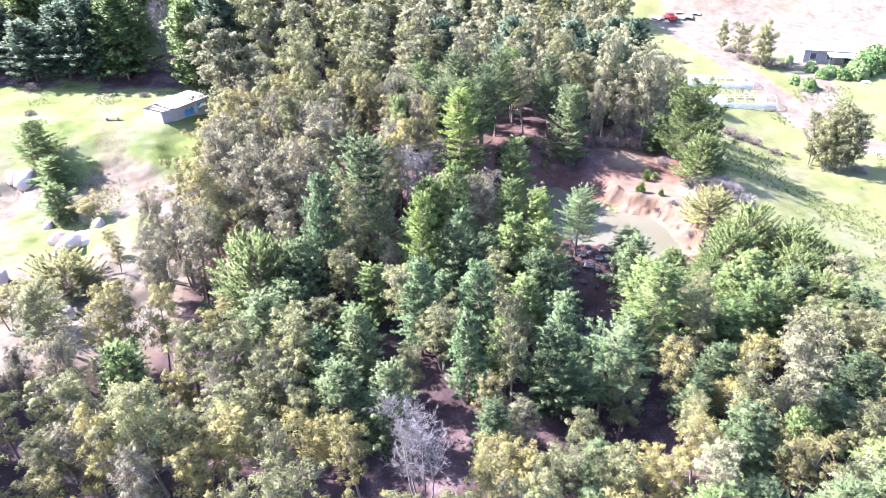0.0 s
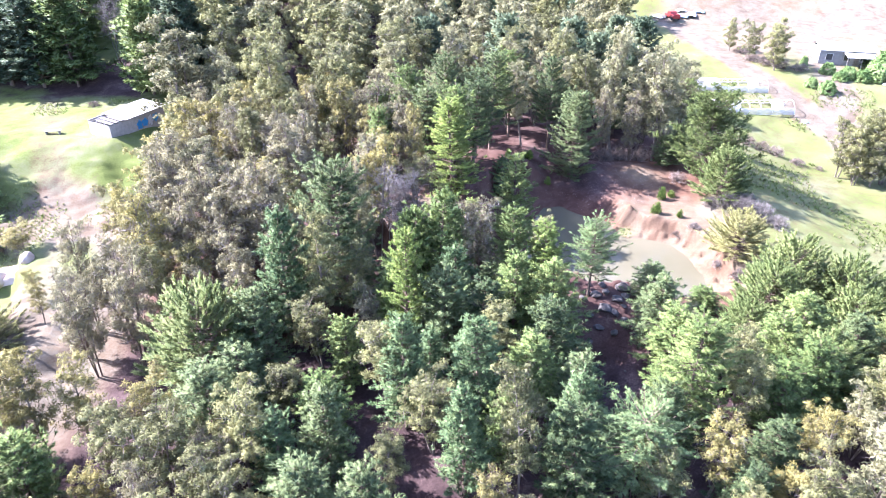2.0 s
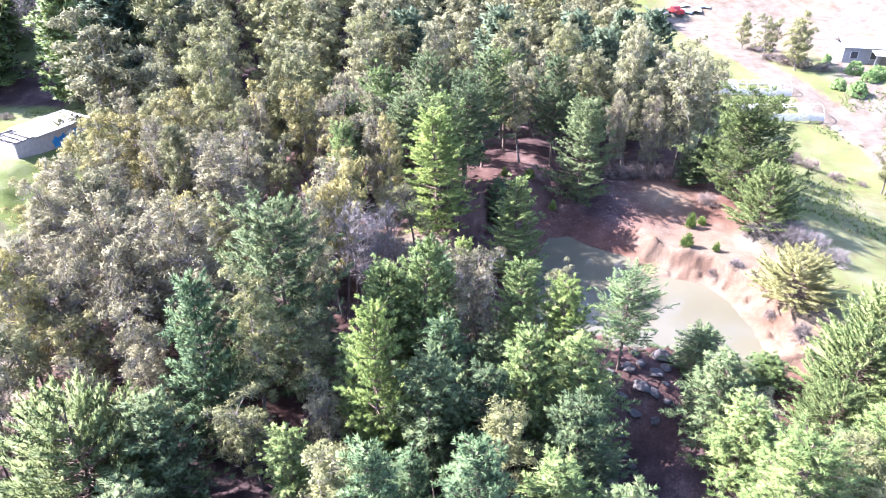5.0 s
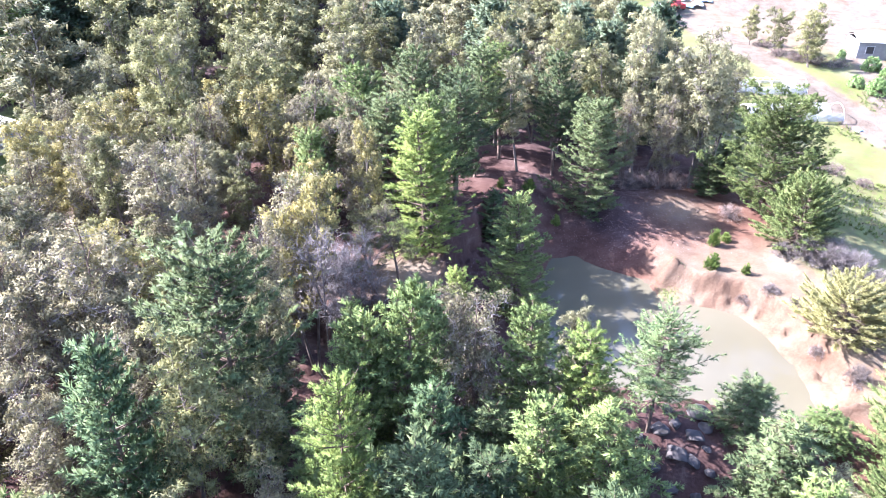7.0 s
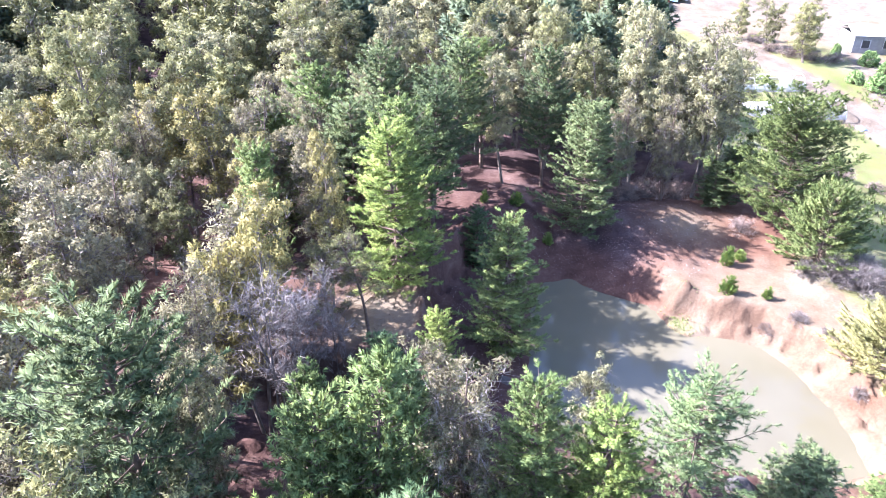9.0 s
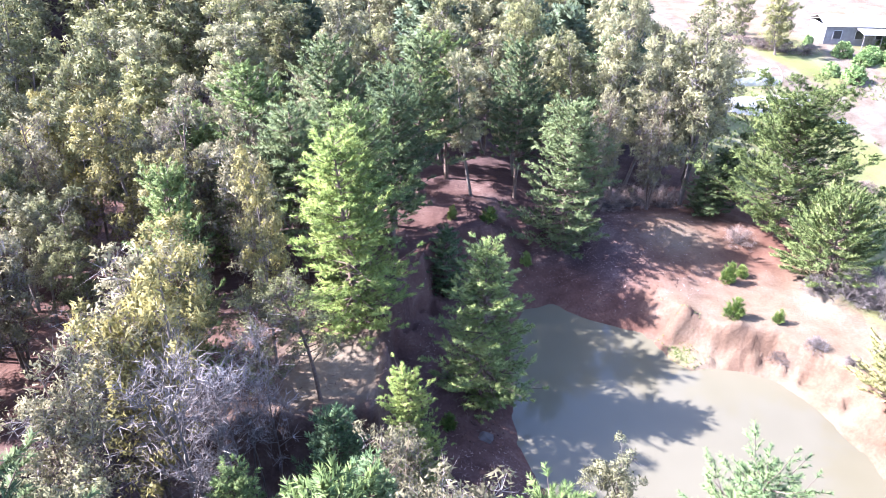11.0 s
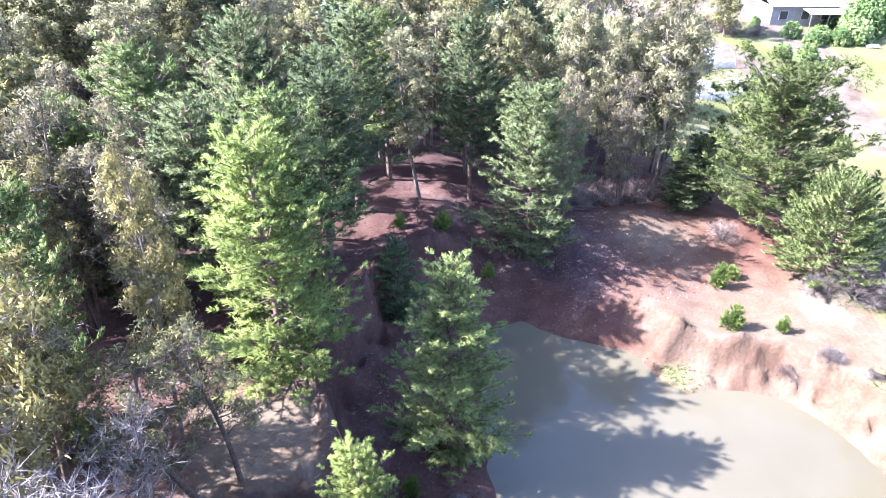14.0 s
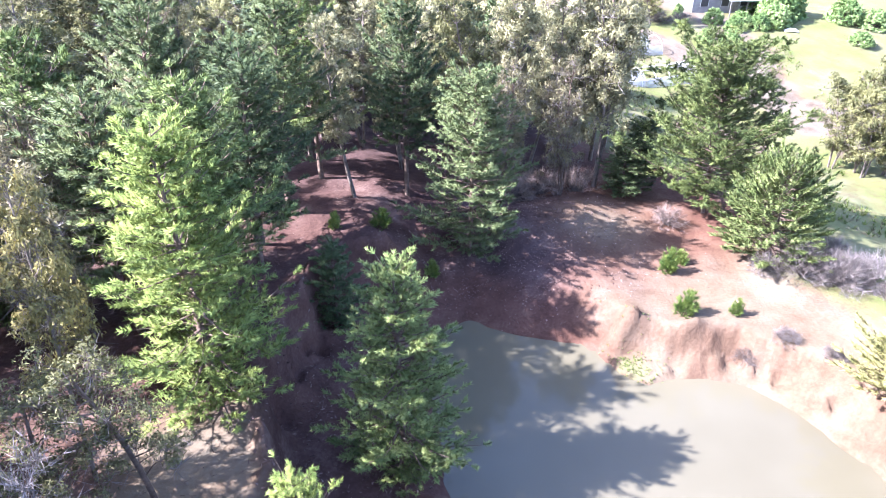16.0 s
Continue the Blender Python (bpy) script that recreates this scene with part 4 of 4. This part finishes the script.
def bare_shrub(seed, mat, h, r, label, group):
    rng = np.random.default_rng(seed)
    n = 130
    d = unit(rng.normal(size=(n, 3)) + np.array((0, 0, 0.7)))
    d[:, 2] = np.abs(d[:, 2])
    tip = d * np.array((r, r, h)) * rng.uniform(0.6, 1.0, (n, 1))
    limbs = [[((0, 0, -0.05), 0.014), (tuple(p * 0.55 + rng.normal(size=3) * 0.1), 0.008), (tuple(p), 0.004)] for p in tip]
    v, t = blades(tip * 0.75, d, 18, 0.4 * (h / 1.5), 0.012, 0.75, rng)
    return tagged(plant("bare_shrub", mesh_of("stems", *tubes(limbs, 3), DEAD_BARK), mesh_of("crown", v, t, mat)), label, "bare shrub", group)


grey_bush = bare_shrub(320, TWIG, 1.8, 1.5, "leafless grey shrub with tangled fine twigs", "grey bare shrubs")
grey_bush.matrix_basis = pose(33.2, 80.6, ground_at(33.2, 80.6)) @ Matrix.Diagonal((1.3, 1.3, 1.35, 1))
for x, y, a, b in [(34.6, 79.4, 1.5, 1.5), (36.4, 79.0, 1.4, 1.4), (35.6, 81.2, 1.3, 1.4), (37.6, 77.2, 1.1, 1.0), (35.2, 79.6, 1.1, 1.1), (31.9, 82.0, 0.8, 0.8), (34.2, 82.2, 1.0, 1.0), (26.9, 77.4, 0.55, 0.45), (28.3, 76.6, 0.6, 0.45), (29.2, 74.6, 0.5, 0.4), (29.0, 66.3, 0.7, 1.0), (28.6, 70.0, 0.5, 0.5), (36.2, 77.5, 0.7, 0.6)]:
    shrub_at(grey_bush, x, y, a, b)
brown_bush = bare_shrub(330, BROWN_TWIG, 1.8, 1.6, "leafless purplish brown thicket on the grass", "brown thickets")
settle(brown_bush, 48.5, 106)
for x, y, a, b in [(22.3, 95.0, 1.3, 1.2), (24.8, 95.6, 1.4, 1.3), (27.4, 95.2, 1.3, 1.3), (30.2, 88.6, 0.9, 0.9), (50.5, 105.2, 1.0, 1.0), (46.8, 107.2, 1.1, 0.9), (52.5, 102.6, 0.9, 0.7), (61.5, 149, 1.2, 0.9), (63.5, 141, 1.5, 1.0), (65.6, 138.6, 1.5, 1.0), (61.6, 143.6, 1.4, 0.9), (68.2, 137.5, 1.3, 1.0),
                   (62.5, 96.5, 1.2, 0.7), (60.5, 100.4, 1.2, 0.6), (55.3, 101.6, 0.6, 0.4), (-57.2, 92.3, 0.7, 0.6), (-62.5, 103, 1.0, 0.9), (-66, 106, 1.2, 0.7), (-44.5, 100.6, 0.7, 0.5)]:
    shrub_at(brown_bush, x, y, a, b)


def hedge_model(seed):
    rng = np.random.default_rng(seed)
    d = unit(rng.normal(size=(160, 3)))
    d[:, 2] = np.abs(d[:, 2])
    P = d * np.array((1.5, 1.5, 2.0)) * rng.uniform(0.75, 1.0, (160, 1))
    v, t, nn = leaves(P, 20, 0.28, 0.26, 0.14, rng, 0.0)
    limbs = [[((0, 0, -0.1), 0.08), (tuple(p * 0.8), 0.02)] for p in P[:14]]
    return tagged(plant("garden_bush", mesh_of("stems", *tubes(limbs, 3), BARK), mesh_of("crown", v, t, HEDGE, True, nn)), "rounded bright green garden bush beside the house", "bush", "bushes round the house")


garden = hedge_model(340)
settle(garden, 74.5, 133)
for x, y, a, b in [(72.2, 135.5, 0.9, 1.0), (73.0, 132.0, 0.9, 0.8), (76.6, 131.6, 1.0, 1.0), (79.2, 132.0, 1.5, 1.4), (81.8, 133.8, 1.9, 1.9), (84.4, 135.8, 2.1, 2.3), (82.2, 140.5, 1.2, 1.2), (68.5, 127.5, 1.0, 1.0), (66.8, 130, 0.8, 0.8),
                   (91, 131, 1.6, 1.5), (94, 128.5, 1.4, 1.2), (87, 124, 1.1, 0.8), (70.3, 140.6, 0.5, 0.8)]:
    shrub_at(garden, x, y, a, b)


# ---- buildings and things left about ----
def block(lo, hi, bevel=0.01):
    bm = bmesh.new()
    bmesh.ops.create_cube(bm, size=1.0)
    size = [b - a for a, b in zip(lo, hi)]
    for v in bm.verts:
        v.co = [a + (c + 0.5) * s for a, c, s in zip(lo, v.co, size)]
    if bevel:
        bmesh.ops.bevel(bm, geom=bm.edges[:], offset=min(bevel, min(size) * 0.3), segments=1, affect="EDGES")
    return bm


def piece(name, bm, mat, parent, label=""):
    me = bpy.data.meshes.new(name)
    bm.to_mesh(me)
    bm.free()
    me.materials.append(mat)
    ob = new(name, me)
    ob.parent = parent
    return tagged(ob, label)


RENDER = rough_stuff("weathered_render", (0.22, 0.2, 0.18), (0.36, 0.33, 0.3), 2.0, 0.9, 0.02)
SHEET = rough_stuff("pale_roof_sheet", (0.26, 0.26, 0.26), (0.4, 0.4, 0.4), 1.5, 0.45, 0.01)
OLD_WOOD = rough_stuff("old_grey_wood", (0.11, 0.1, 0.095), (0.26, 0.24, 0.22), 5.0)
BLUE = rough_stuff("blue_spray_paint", (0.02, 0.22, 0.55), (0.06, 0.38, 0.7), 5.0, 0.6, 0.002)
CHALK = rough_stuff("white_spray_paint", (0.5, 0.52, 0.55), (0.66, 0.68, 0.7), 5.0, 0.6, 0.002)
DARK = rough_stuff("dark_opening", (0.015, 0.015, 0.017), (0.04, 0.04, 0.045), 2.0, 0.4, 0.002)
WALL_GREY = rough_stuff("house_plaster", (0.15, 0.145, 0.14), (0.24, 0.235, 0.23), 1.5)
RED = rough_stuff("red_paint", (0.2, 0.012, 0.012), (0.28, 0.025, 0.02), 2.0, 0.35, 0.002)
TARP = rough_stuff("blue_tarpaulin", (0.09, 0.14, 0.23), (0.16, 0.23, 0.33), 1.5, 0.5, 0.05)
WHITE = rough_stuff("white_plastic", (0.28, 0.285, 0.29), (0.44, 0.445, 0.45), 1.0, 0.4, 0.05)
TYRE = rough_stuff("rubber", (0.02, 0.02, 0.02), (0.05, 0.05, 0.05), 6.0)
FILM = rough_stuff("torn_plastic_film", (0.3, 0.305, 0.31), (0.46, 0.465, 0.47), 1.0, 0.35, 0.05)
FILM.node_tree.nodes["Principled BSDF"].inputs["Alpha"].default_value = 0.55
STEEL = rough_stuff("painted_white_tube", (0.35, 0.35, 0.35), (0.5, 0.5, 0.5), 3.0, 0.4, 0.001)


def build_shed():
    """Long low shed: rendered walls, sheet roof, open battens where the sheets are gone."""
    L, W, H = 8.4, 3.5, 2.2
    top = tagged(new("shed"), "long low grey shed with pale sheet roof, partly unroofed", "shed")
    ang = math.degrees(math.atan2(7.7, 3.9))
    fx, fy = -37.5, 88.9
    z = min(ground_at(fx + a, fy + b) for a, b in ((0, 0), (3.9, 7.7), (-3, 2), (0.8, 9)))
    top.matrix_basis = pose(fx, fy, max(z, 7.2), 0, 0, ang)
    for name, lo, hi in (("front_wall", (0, 0, -0.6), (L, 0.15, H)), ("back_wall", (0, W - 0.15, -0.6), (L, W, H + 0.25)),
                         ("end_wall", (0, 0.152, -0.6), (0.15, W - 0.152, H + 0.05)), ("end_wall", (L - 0.15, 0.152, -0.6), (L, W - 0.152, H + 0.05))):
        piece(name, block(lo, hi), RENDER, top)
    for i in range(7):
        x0 = 2.2 + i * 0.92
        bm = block((x0, -0.25, 0), (x0 + 0.95, W + 0.2, 0.04), 0.004)
        for v in bm.verts:
            v.co.z += H + 0.06 + (v.co.y + 0.25) * 0.065 + 0.012 * (i % 2)
        piece("roof_sheet", bm, SHEET, top)
    for i in range(6):
        bm = block((-0.15, 0.15 + i * 0.6, H + 0.08 + i * 0.035), (2.35, 0.25 + i * 0.6, H + 0.16 + i * 0.035), 0.004)
        piece("batten", bm, OLD_WOOD, top, "grey roof batten")
    for i in range(3):
        bm = block((0.1 + i * 0.75, -0.15, H + 0.17), (0.6 + i * 0.75, 2.2 + 0.5 * (i % 2), H + 0.2), 0.003)
        for v in bm.verts:
            v.co.z += v.co.y * 0.06
        piece("loose_sheet", bm, OLD_WOOD, top, "weathered loose roof sheet")
    for i, (x, z0, w, h) in enumerate([(4.3, 0.45, 0.75, 1.15), (5.15, 0.6, 0.8, 1.0), (6.0, 0.5, 0.7, 1.25), (6.8, 0.75, 0.8, 1.0)]):
        bm = bmesh.new()
        bmesh.ops.create_circle(bm, cap_ends=True, segments=14, radius=0.5)
        for v in bm.verts:
            a, b = v.co.x, v.co.y
            k = 1 + 0.25 * math.sin(5 * math.atan2(b, a) + i)
            v.co = (x + a * w * 1.15 * k, -0.006, z0 + (b * k + 0.5) * h)
        bmesh.ops.solidify(bm, geom=bm.faces[:], thickness=0.004)
        piece("painted_shape", bm, BLUE if i != 2 else CHALK, top, "blue spray-painted shape")
    return top


build_shed()


def build_house():
    top = tagged(new("house"), "low grey house with pale sheet roof behind green bushes", "house")
    top.matrix_basis = pose(73.4, 141.5, ground_at(77, 141), 0, 0, -14)
    L, W, H = 9.5, 6.0, 2.6
    for name, lo, hi in (("front_wall", (0, 0, -1), (L, 0.2, H)), ("back_wall", (0, W - 0.2, -1), (L, W, H)), ("end_wall", (0, 0.202, -1), (0.2, W - 0.202, H)), ("end_wall", (L - 0.2, 0.202, -1), (L, W - 0.202, H))):
        piece(name, block(lo, hi), WALL_GREY, top)
    for side in (0, 1):
        bm = block((-0.4, 0, 0), (L + 0.4, W / 2 + 0.5, 0.08), 0.01)
        for v in bm.verts:
            yy = v.co.y
            v.co = (v.co.x, -0.5 + yy if side == 0 else W + 0.5 - yy, H + 0.05 + v.co.z + yy * 0.28)
        if side:
            bmesh.ops.reverse_faces(bm, faces=bm.faces[:])
        piece("roof", bm, SHEET, top)
    for x in (1.2, 4.3, 7.2):
        w = piece("window", block((x, -0.02, 0.9), (x + 1.1, 0.02, 2.0), 0.005), DARK, top, "dark window")
        for lo, hi in (((x - 0.08, -0.05, 0.82), (x, 0.01, 2.08)), ((x + 1.1, -0.05, 0.82), (x + 1.18, 0.01, 2.08)), ((x, -0.05, 2.0), (x + 1.1, 0.01, 2.08))):
            piece("window_frame", block(lo, hi, 0.004), SHEET, w)
    piece("door", block((6.0, -0.03, 0.0), (6.9, 0.02, 2.05), 0.005), OLD_WOOD, top)
    bm = block((4.0, -3.2, 0), (9.2, -0.55, 0.06), 0.01)
    for v in bm.verts:
        v.co.z += H - 0.1 + v.co.y * 0.12
    piece("porch_roof", bm, SHEET, top)
    for x in (4.2, 6.6, 9.0):
        piece("porch_post", block((x - 0.06, -3.1, -1), (x + 0.06, -2.98, H - 0.45), 0.01), OLD_WOOD, top)
    return top


build_house()


def build_tunnel(x, y, length, turn):
    """Plastic tunnel: white hoops, torn sheet over part of them."""
    top = tagged(new("greenhouse_tunnel"), "white hooped greenhouse tunnel with torn plastic cover", "greenhouse", "greenhouse tunnels")
    top.matrix_basis = pose(x, y, ground_at(x + length / 2, y + 2), 0, 0, turn)
    hoops, rad = 8, 1.9
    for i in range(hoops):
        px = i * length / (hoops - 1)
        path = [((px, 2.3 - rad * math.cos(a), -0.3 + rad * math.sin(a)), 0.06) for a in np.linspace(0, math.pi, 11)]
        part("hoop", mesh_of("hoop", *tubes([path], 5), STEEL, True), top)
    for z, py in ((1.55, 2.3), (0.6, 0.62), (0.6, 3.98)):
        part("rail", mesh_of("rail", *tubes([[((0, py, z), 0.05), ((length, py, z), 0.05)]], 5), STEEL), top)
    for i0, i1, a0, a1 in ((0, 0.32, 0.0, 1.0), (0.32, 1.0, 0.86, 1.0), (0.32, 1.0, 0.0, 0.18), (0.7, 0.85, 0.18, 0.6)):
        verts, tris = [], []
        U, V = 12, 9
        for u in range(U + 1):
            for v in range(V + 1):
                a = math.pi * (a0 + (a1 - a0) * v / V)
                sag = 0.07 * math.sin(u * 2.6 + v * 1.3) + 0.05 * math.sin(u * 5.1)
                r2 = rad + 0.06 + sag * 0.6
                verts.append((length * (i0 + (i1 - i0) * u / U), 2.3 - r2 * math.cos(a), -0.3 + r2 * math.sin(a)))
        for u in range(U):
            for v in range(V):
                k = u * (V + 1) + v
                tris += [(k, k + 1, k + V + 2), (k, k + V + 2, k + V + 1)]
        part("cover_sheet", mesh_of("cover_sheet", verts, tris, FILM, True), top, "crumpled white plastic sheet")
    return top


build_tunnel(46.6, 119.3, 13.0, 0)
build_tunnel(46.0, 127.0, 12.0, -2)


def build_truck(x, y, turn):
    top = tagged(new("pickup_truck"), "small red pickup truck parked below the bank", "truck")
    top.matrix_basis = pose(x, y, ground_at(x, y), 0, 0, turn)
    body = bmesh.new()
    for lo, hi in (((-2.2, -0.85, 0.45), (2.2, 0.85, 0.95)), ((-2.2, -0.85, 0.95), (-2.1, 0.85, 1.3)), ((-2.1, -0.85, 0.95), (-0.4, -0.75, 1.3)), ((-2.1, 0.75, 0.95), (-0.4, 0.85, 1.3))):
        b = block(lo, hi, 0.05)
        me = bpy.data.meshes.new("tmp")
        b.to_mesh(me)
        b.free()
        body.from_mesh(me)
        bpy.data.meshes.remove(me)
    piece("body", body, RED, top)
    cab = block((-0.4, -0.8, 0.95), (1.2, 0.8, 1.65), 0.06)
    for v in cab.verts:
        if v.co.z > 1.3:
            v.co.x = 0.4 + (v.co.x - 0.4) * 0.7
    piece("cab", cab, RED, top)
    piece("windscreen", block((0.97, -0.65, 1.1), (1.2, 0.65, 1.5), 0.02), DARK, top, "dark windscreen")
    for wx in (-1.4, 1.4):
        for wy in (-0.86, 0.86):
            bm = bmesh.new()
            bmesh.ops.create_cone(bm, cap_ends=True, segments=18, radius1=0.36, radius2=0.36, depth=0.22, matrix=Matrix.Translation((wx, wy, 0.36)) @ Matrix.Rotation(radians(90), 4, "X"))
            piece("wheel", bm, TYRE, top)


build_truck(55.4, 174.2, 98)


def heap(x, y, size, mat, label):
    """A sheet thrown over something: a lumpy mound."""
    bm = bmesh.new()
    bmesh.ops.create_grid(bm, x_segments=12, y_segments=12, size=1.0)
    for v in bm.verts:
        r = math.hypot(v.co.x, v.co.y)
        h = max(0.0, 1 - r * r * 0.75) * (0.65 + 0.4 * noise.noise(Vector((v.co.x * 2.2 + x, v.co.y * 2.2, 0))))
        v.co = (v.co.x * size, v.co.y * size * 0.7, h * size * 0.6 - 0.05)
    bmesh.ops.solidify(bm, geom=bm.faces[:], thickness=0.02)
    me = bpy.data.meshes.new("covered_heap")
    bm.to_mesh(me)
    bm.free()
    me.materials.append(mat)
    ob = new("covered_heap", me)
    ob.matrix_basis = pose(x, y, ground_at(x, y), 0, 0, 40 * x)
    return tagged(ob, label, "heap", "heaps below the bank")


for x, y, size, mat, lab in [(57.8, 175.2, 1.5, TARP, "blue tarpaulin over a heap on bare soil"), (60.2, 175.6, 1.7, WHITE, "pale sheet over a heap on bare soil"), (52.6, 175.4, 1.4, WHITE, "pale sheet over a heap on bare soil"),
                             (62.4, 177, 1.3, TARP, "blue tarpaulin over a heap on bare soil"), (58.6, 178.4, 1.2, WHITE, "pale sheet over a heap on bare soil"), (61.0, 118.5, 0.8, TARP, "blue tarpaulin beside the tunnel"), (80.2, 129.4, 0.9, WHITE, "pale sheet over a heap by the track")]:
    heap(x, y, size, mat, lab)


def build_bench(x, y):
    top = tagged(new("bench"), "low weathered wooden bench lying on the grass", "bench")
    top.matrix_basis = pose(x, y, ground_at(x, y), 0, 0, 12)
    for i in range(3):
        piece("plank", block((-0.9, -0.3 + i * 0.22, 0.4), (0.9, -0.12 + i * 0.22, 0.45), 0.005), CHALK if i == 1 else OLD_WOOD, top)
    for px in (-0.7, 0.7):
        piece("leg", block((px - 0.05, -0.28, -0.05), (px + 0.05, 0.3, 0.4), 0.005), OLD_WOOD, top)


build_bench(-44.9, 90.2)


# ---- small growth and litter that nobody could count ----
def scattered(name, count, place, mat, blades_each, length, width, spread, up, label, category, seed):
    rng = np.random.default_rng(seed)
    pts = []
    while len(pts) < count:
        x, y = place(rng)
        if x is not None:
            pts.append((x, y))
    xy = np.array(pts)
    P = np.column_stack([xy, height(xy[:, 0], xy[:, 1]) + 0.01])
    v, t = blades(P, np.tile((0, 0, float(up)), (len(P), 1)), blades_each, length, width, spread, rng)
    v[:, 2] = np.maximum(v[:, 2], np.repeat(P[:, 2], blades_each * 3) + 0.005)
    return tagged(new(name, mesh_of(name, v, t, mat)), label, category, kind="stuff")


GRASS = foliage("grass_blades", (0.07, 0.1, 0.025), (0.13, 0.17, 0.05), (0.22, 0.25, 0.09), 0.3)
DRY_GRASS = foliage("dry_grass_blades", (0.12, 0.11, 0.06), (0.2, 0.185, 0.11), (0.28, 0.26, 0.17), 0.25)
LITTER = foliage("fallen_leaves", (0.05, 0.03, 0.026), (0.12, 0.08, 0.07), (0.28, 0.22, 0.19), 0.0)


def plain_east(rng):
    x, y = rng.uniform(36, 80), rng.uniform(62, 128)
    keep = fbm(np.array([x]), np.array([y]), 9, 91, 3)[0] > 0.05 and line_distance(np.array([x]), np.array([y]), ROAD)[0] > 3
    return (x, y) if keep else (None, None)


def plain_west(rng):
    x, y = rng.uniform(-66, -32), rng.uniform(70, 103)
    return (x, y) if fbm(np.array([x]), np.array([y]), 7, 92, 3)[0] > 0.1 else (None, None)


def mound(rng):
    return rng.normal(20, 4.2), rng.normal(89.5, 3.2)


def wood_floor(rng):
    x, y = rng.uniform(-8, 16), rng.uniform(70, 97)
    return (x, y) if outline_distance(np.array([x]), np.array([y]), POND)[0] > 0.5 else (None, None)


def shore_tongue(rng):
    return rng.normal(21.6, 0.7), rng.normal(79.3, 1.0)


scattered("meadow_grass", 2600, plain_east, GRASS, 7, 0.4, 0.09, 0.6, 1, "green grass tussocks on the pale meadow", "grass", 401)
scattered("meadow_weeds", 1300, plain_west, GRASS, 6, 0.25, 0.07, 0.7, 1, "green weeds and grass on the terrace", "grass", 402)
scattered("dry_grass", 1500, plain_east, DRY_GRASS, 7, 0.35, 0.07, 0.7, 1, "dry pale grass on the meadow", "grass", 403)
scattered("fallen_leaves", 2600, mound, LITTER, 2, 0.14, 0.06, 1.6, 0.1, "fallen leaves and twigs on the red mound", "leaf litter", 404)
scattered("fallen_sticks", 1800, wood_floor, LITTER, 2, 0.3, 0.03, 1.6, 0.05, "fallen sticks and bark on the forest floor", "leaf litter", 405)
def pit_floor(rng):
    x, y = rng.uniform(3, 13), rng.uniform(66, 88)
    inside = outline_distance(np.array([x]), np.array([y]), PIT)[0] < 0.5 and outline_distance(np.array([x]), np.array([y]), POND)[0] > 0.4
    return (x, y) if inside else (None, None)


scattered("pit_litter", 1800, pit_floor, LITTER, 2, 0.16, 0.07, 1.6, 0.15, "fallen leaves and clods on the pit floor", "leaf litter", 407)
scattered("shore_grass", 200, shore_tongue, GRASS, 7, 0.13, 0.03, 0.9, 1, "low green grass on a spit at the water", "grass", 406)
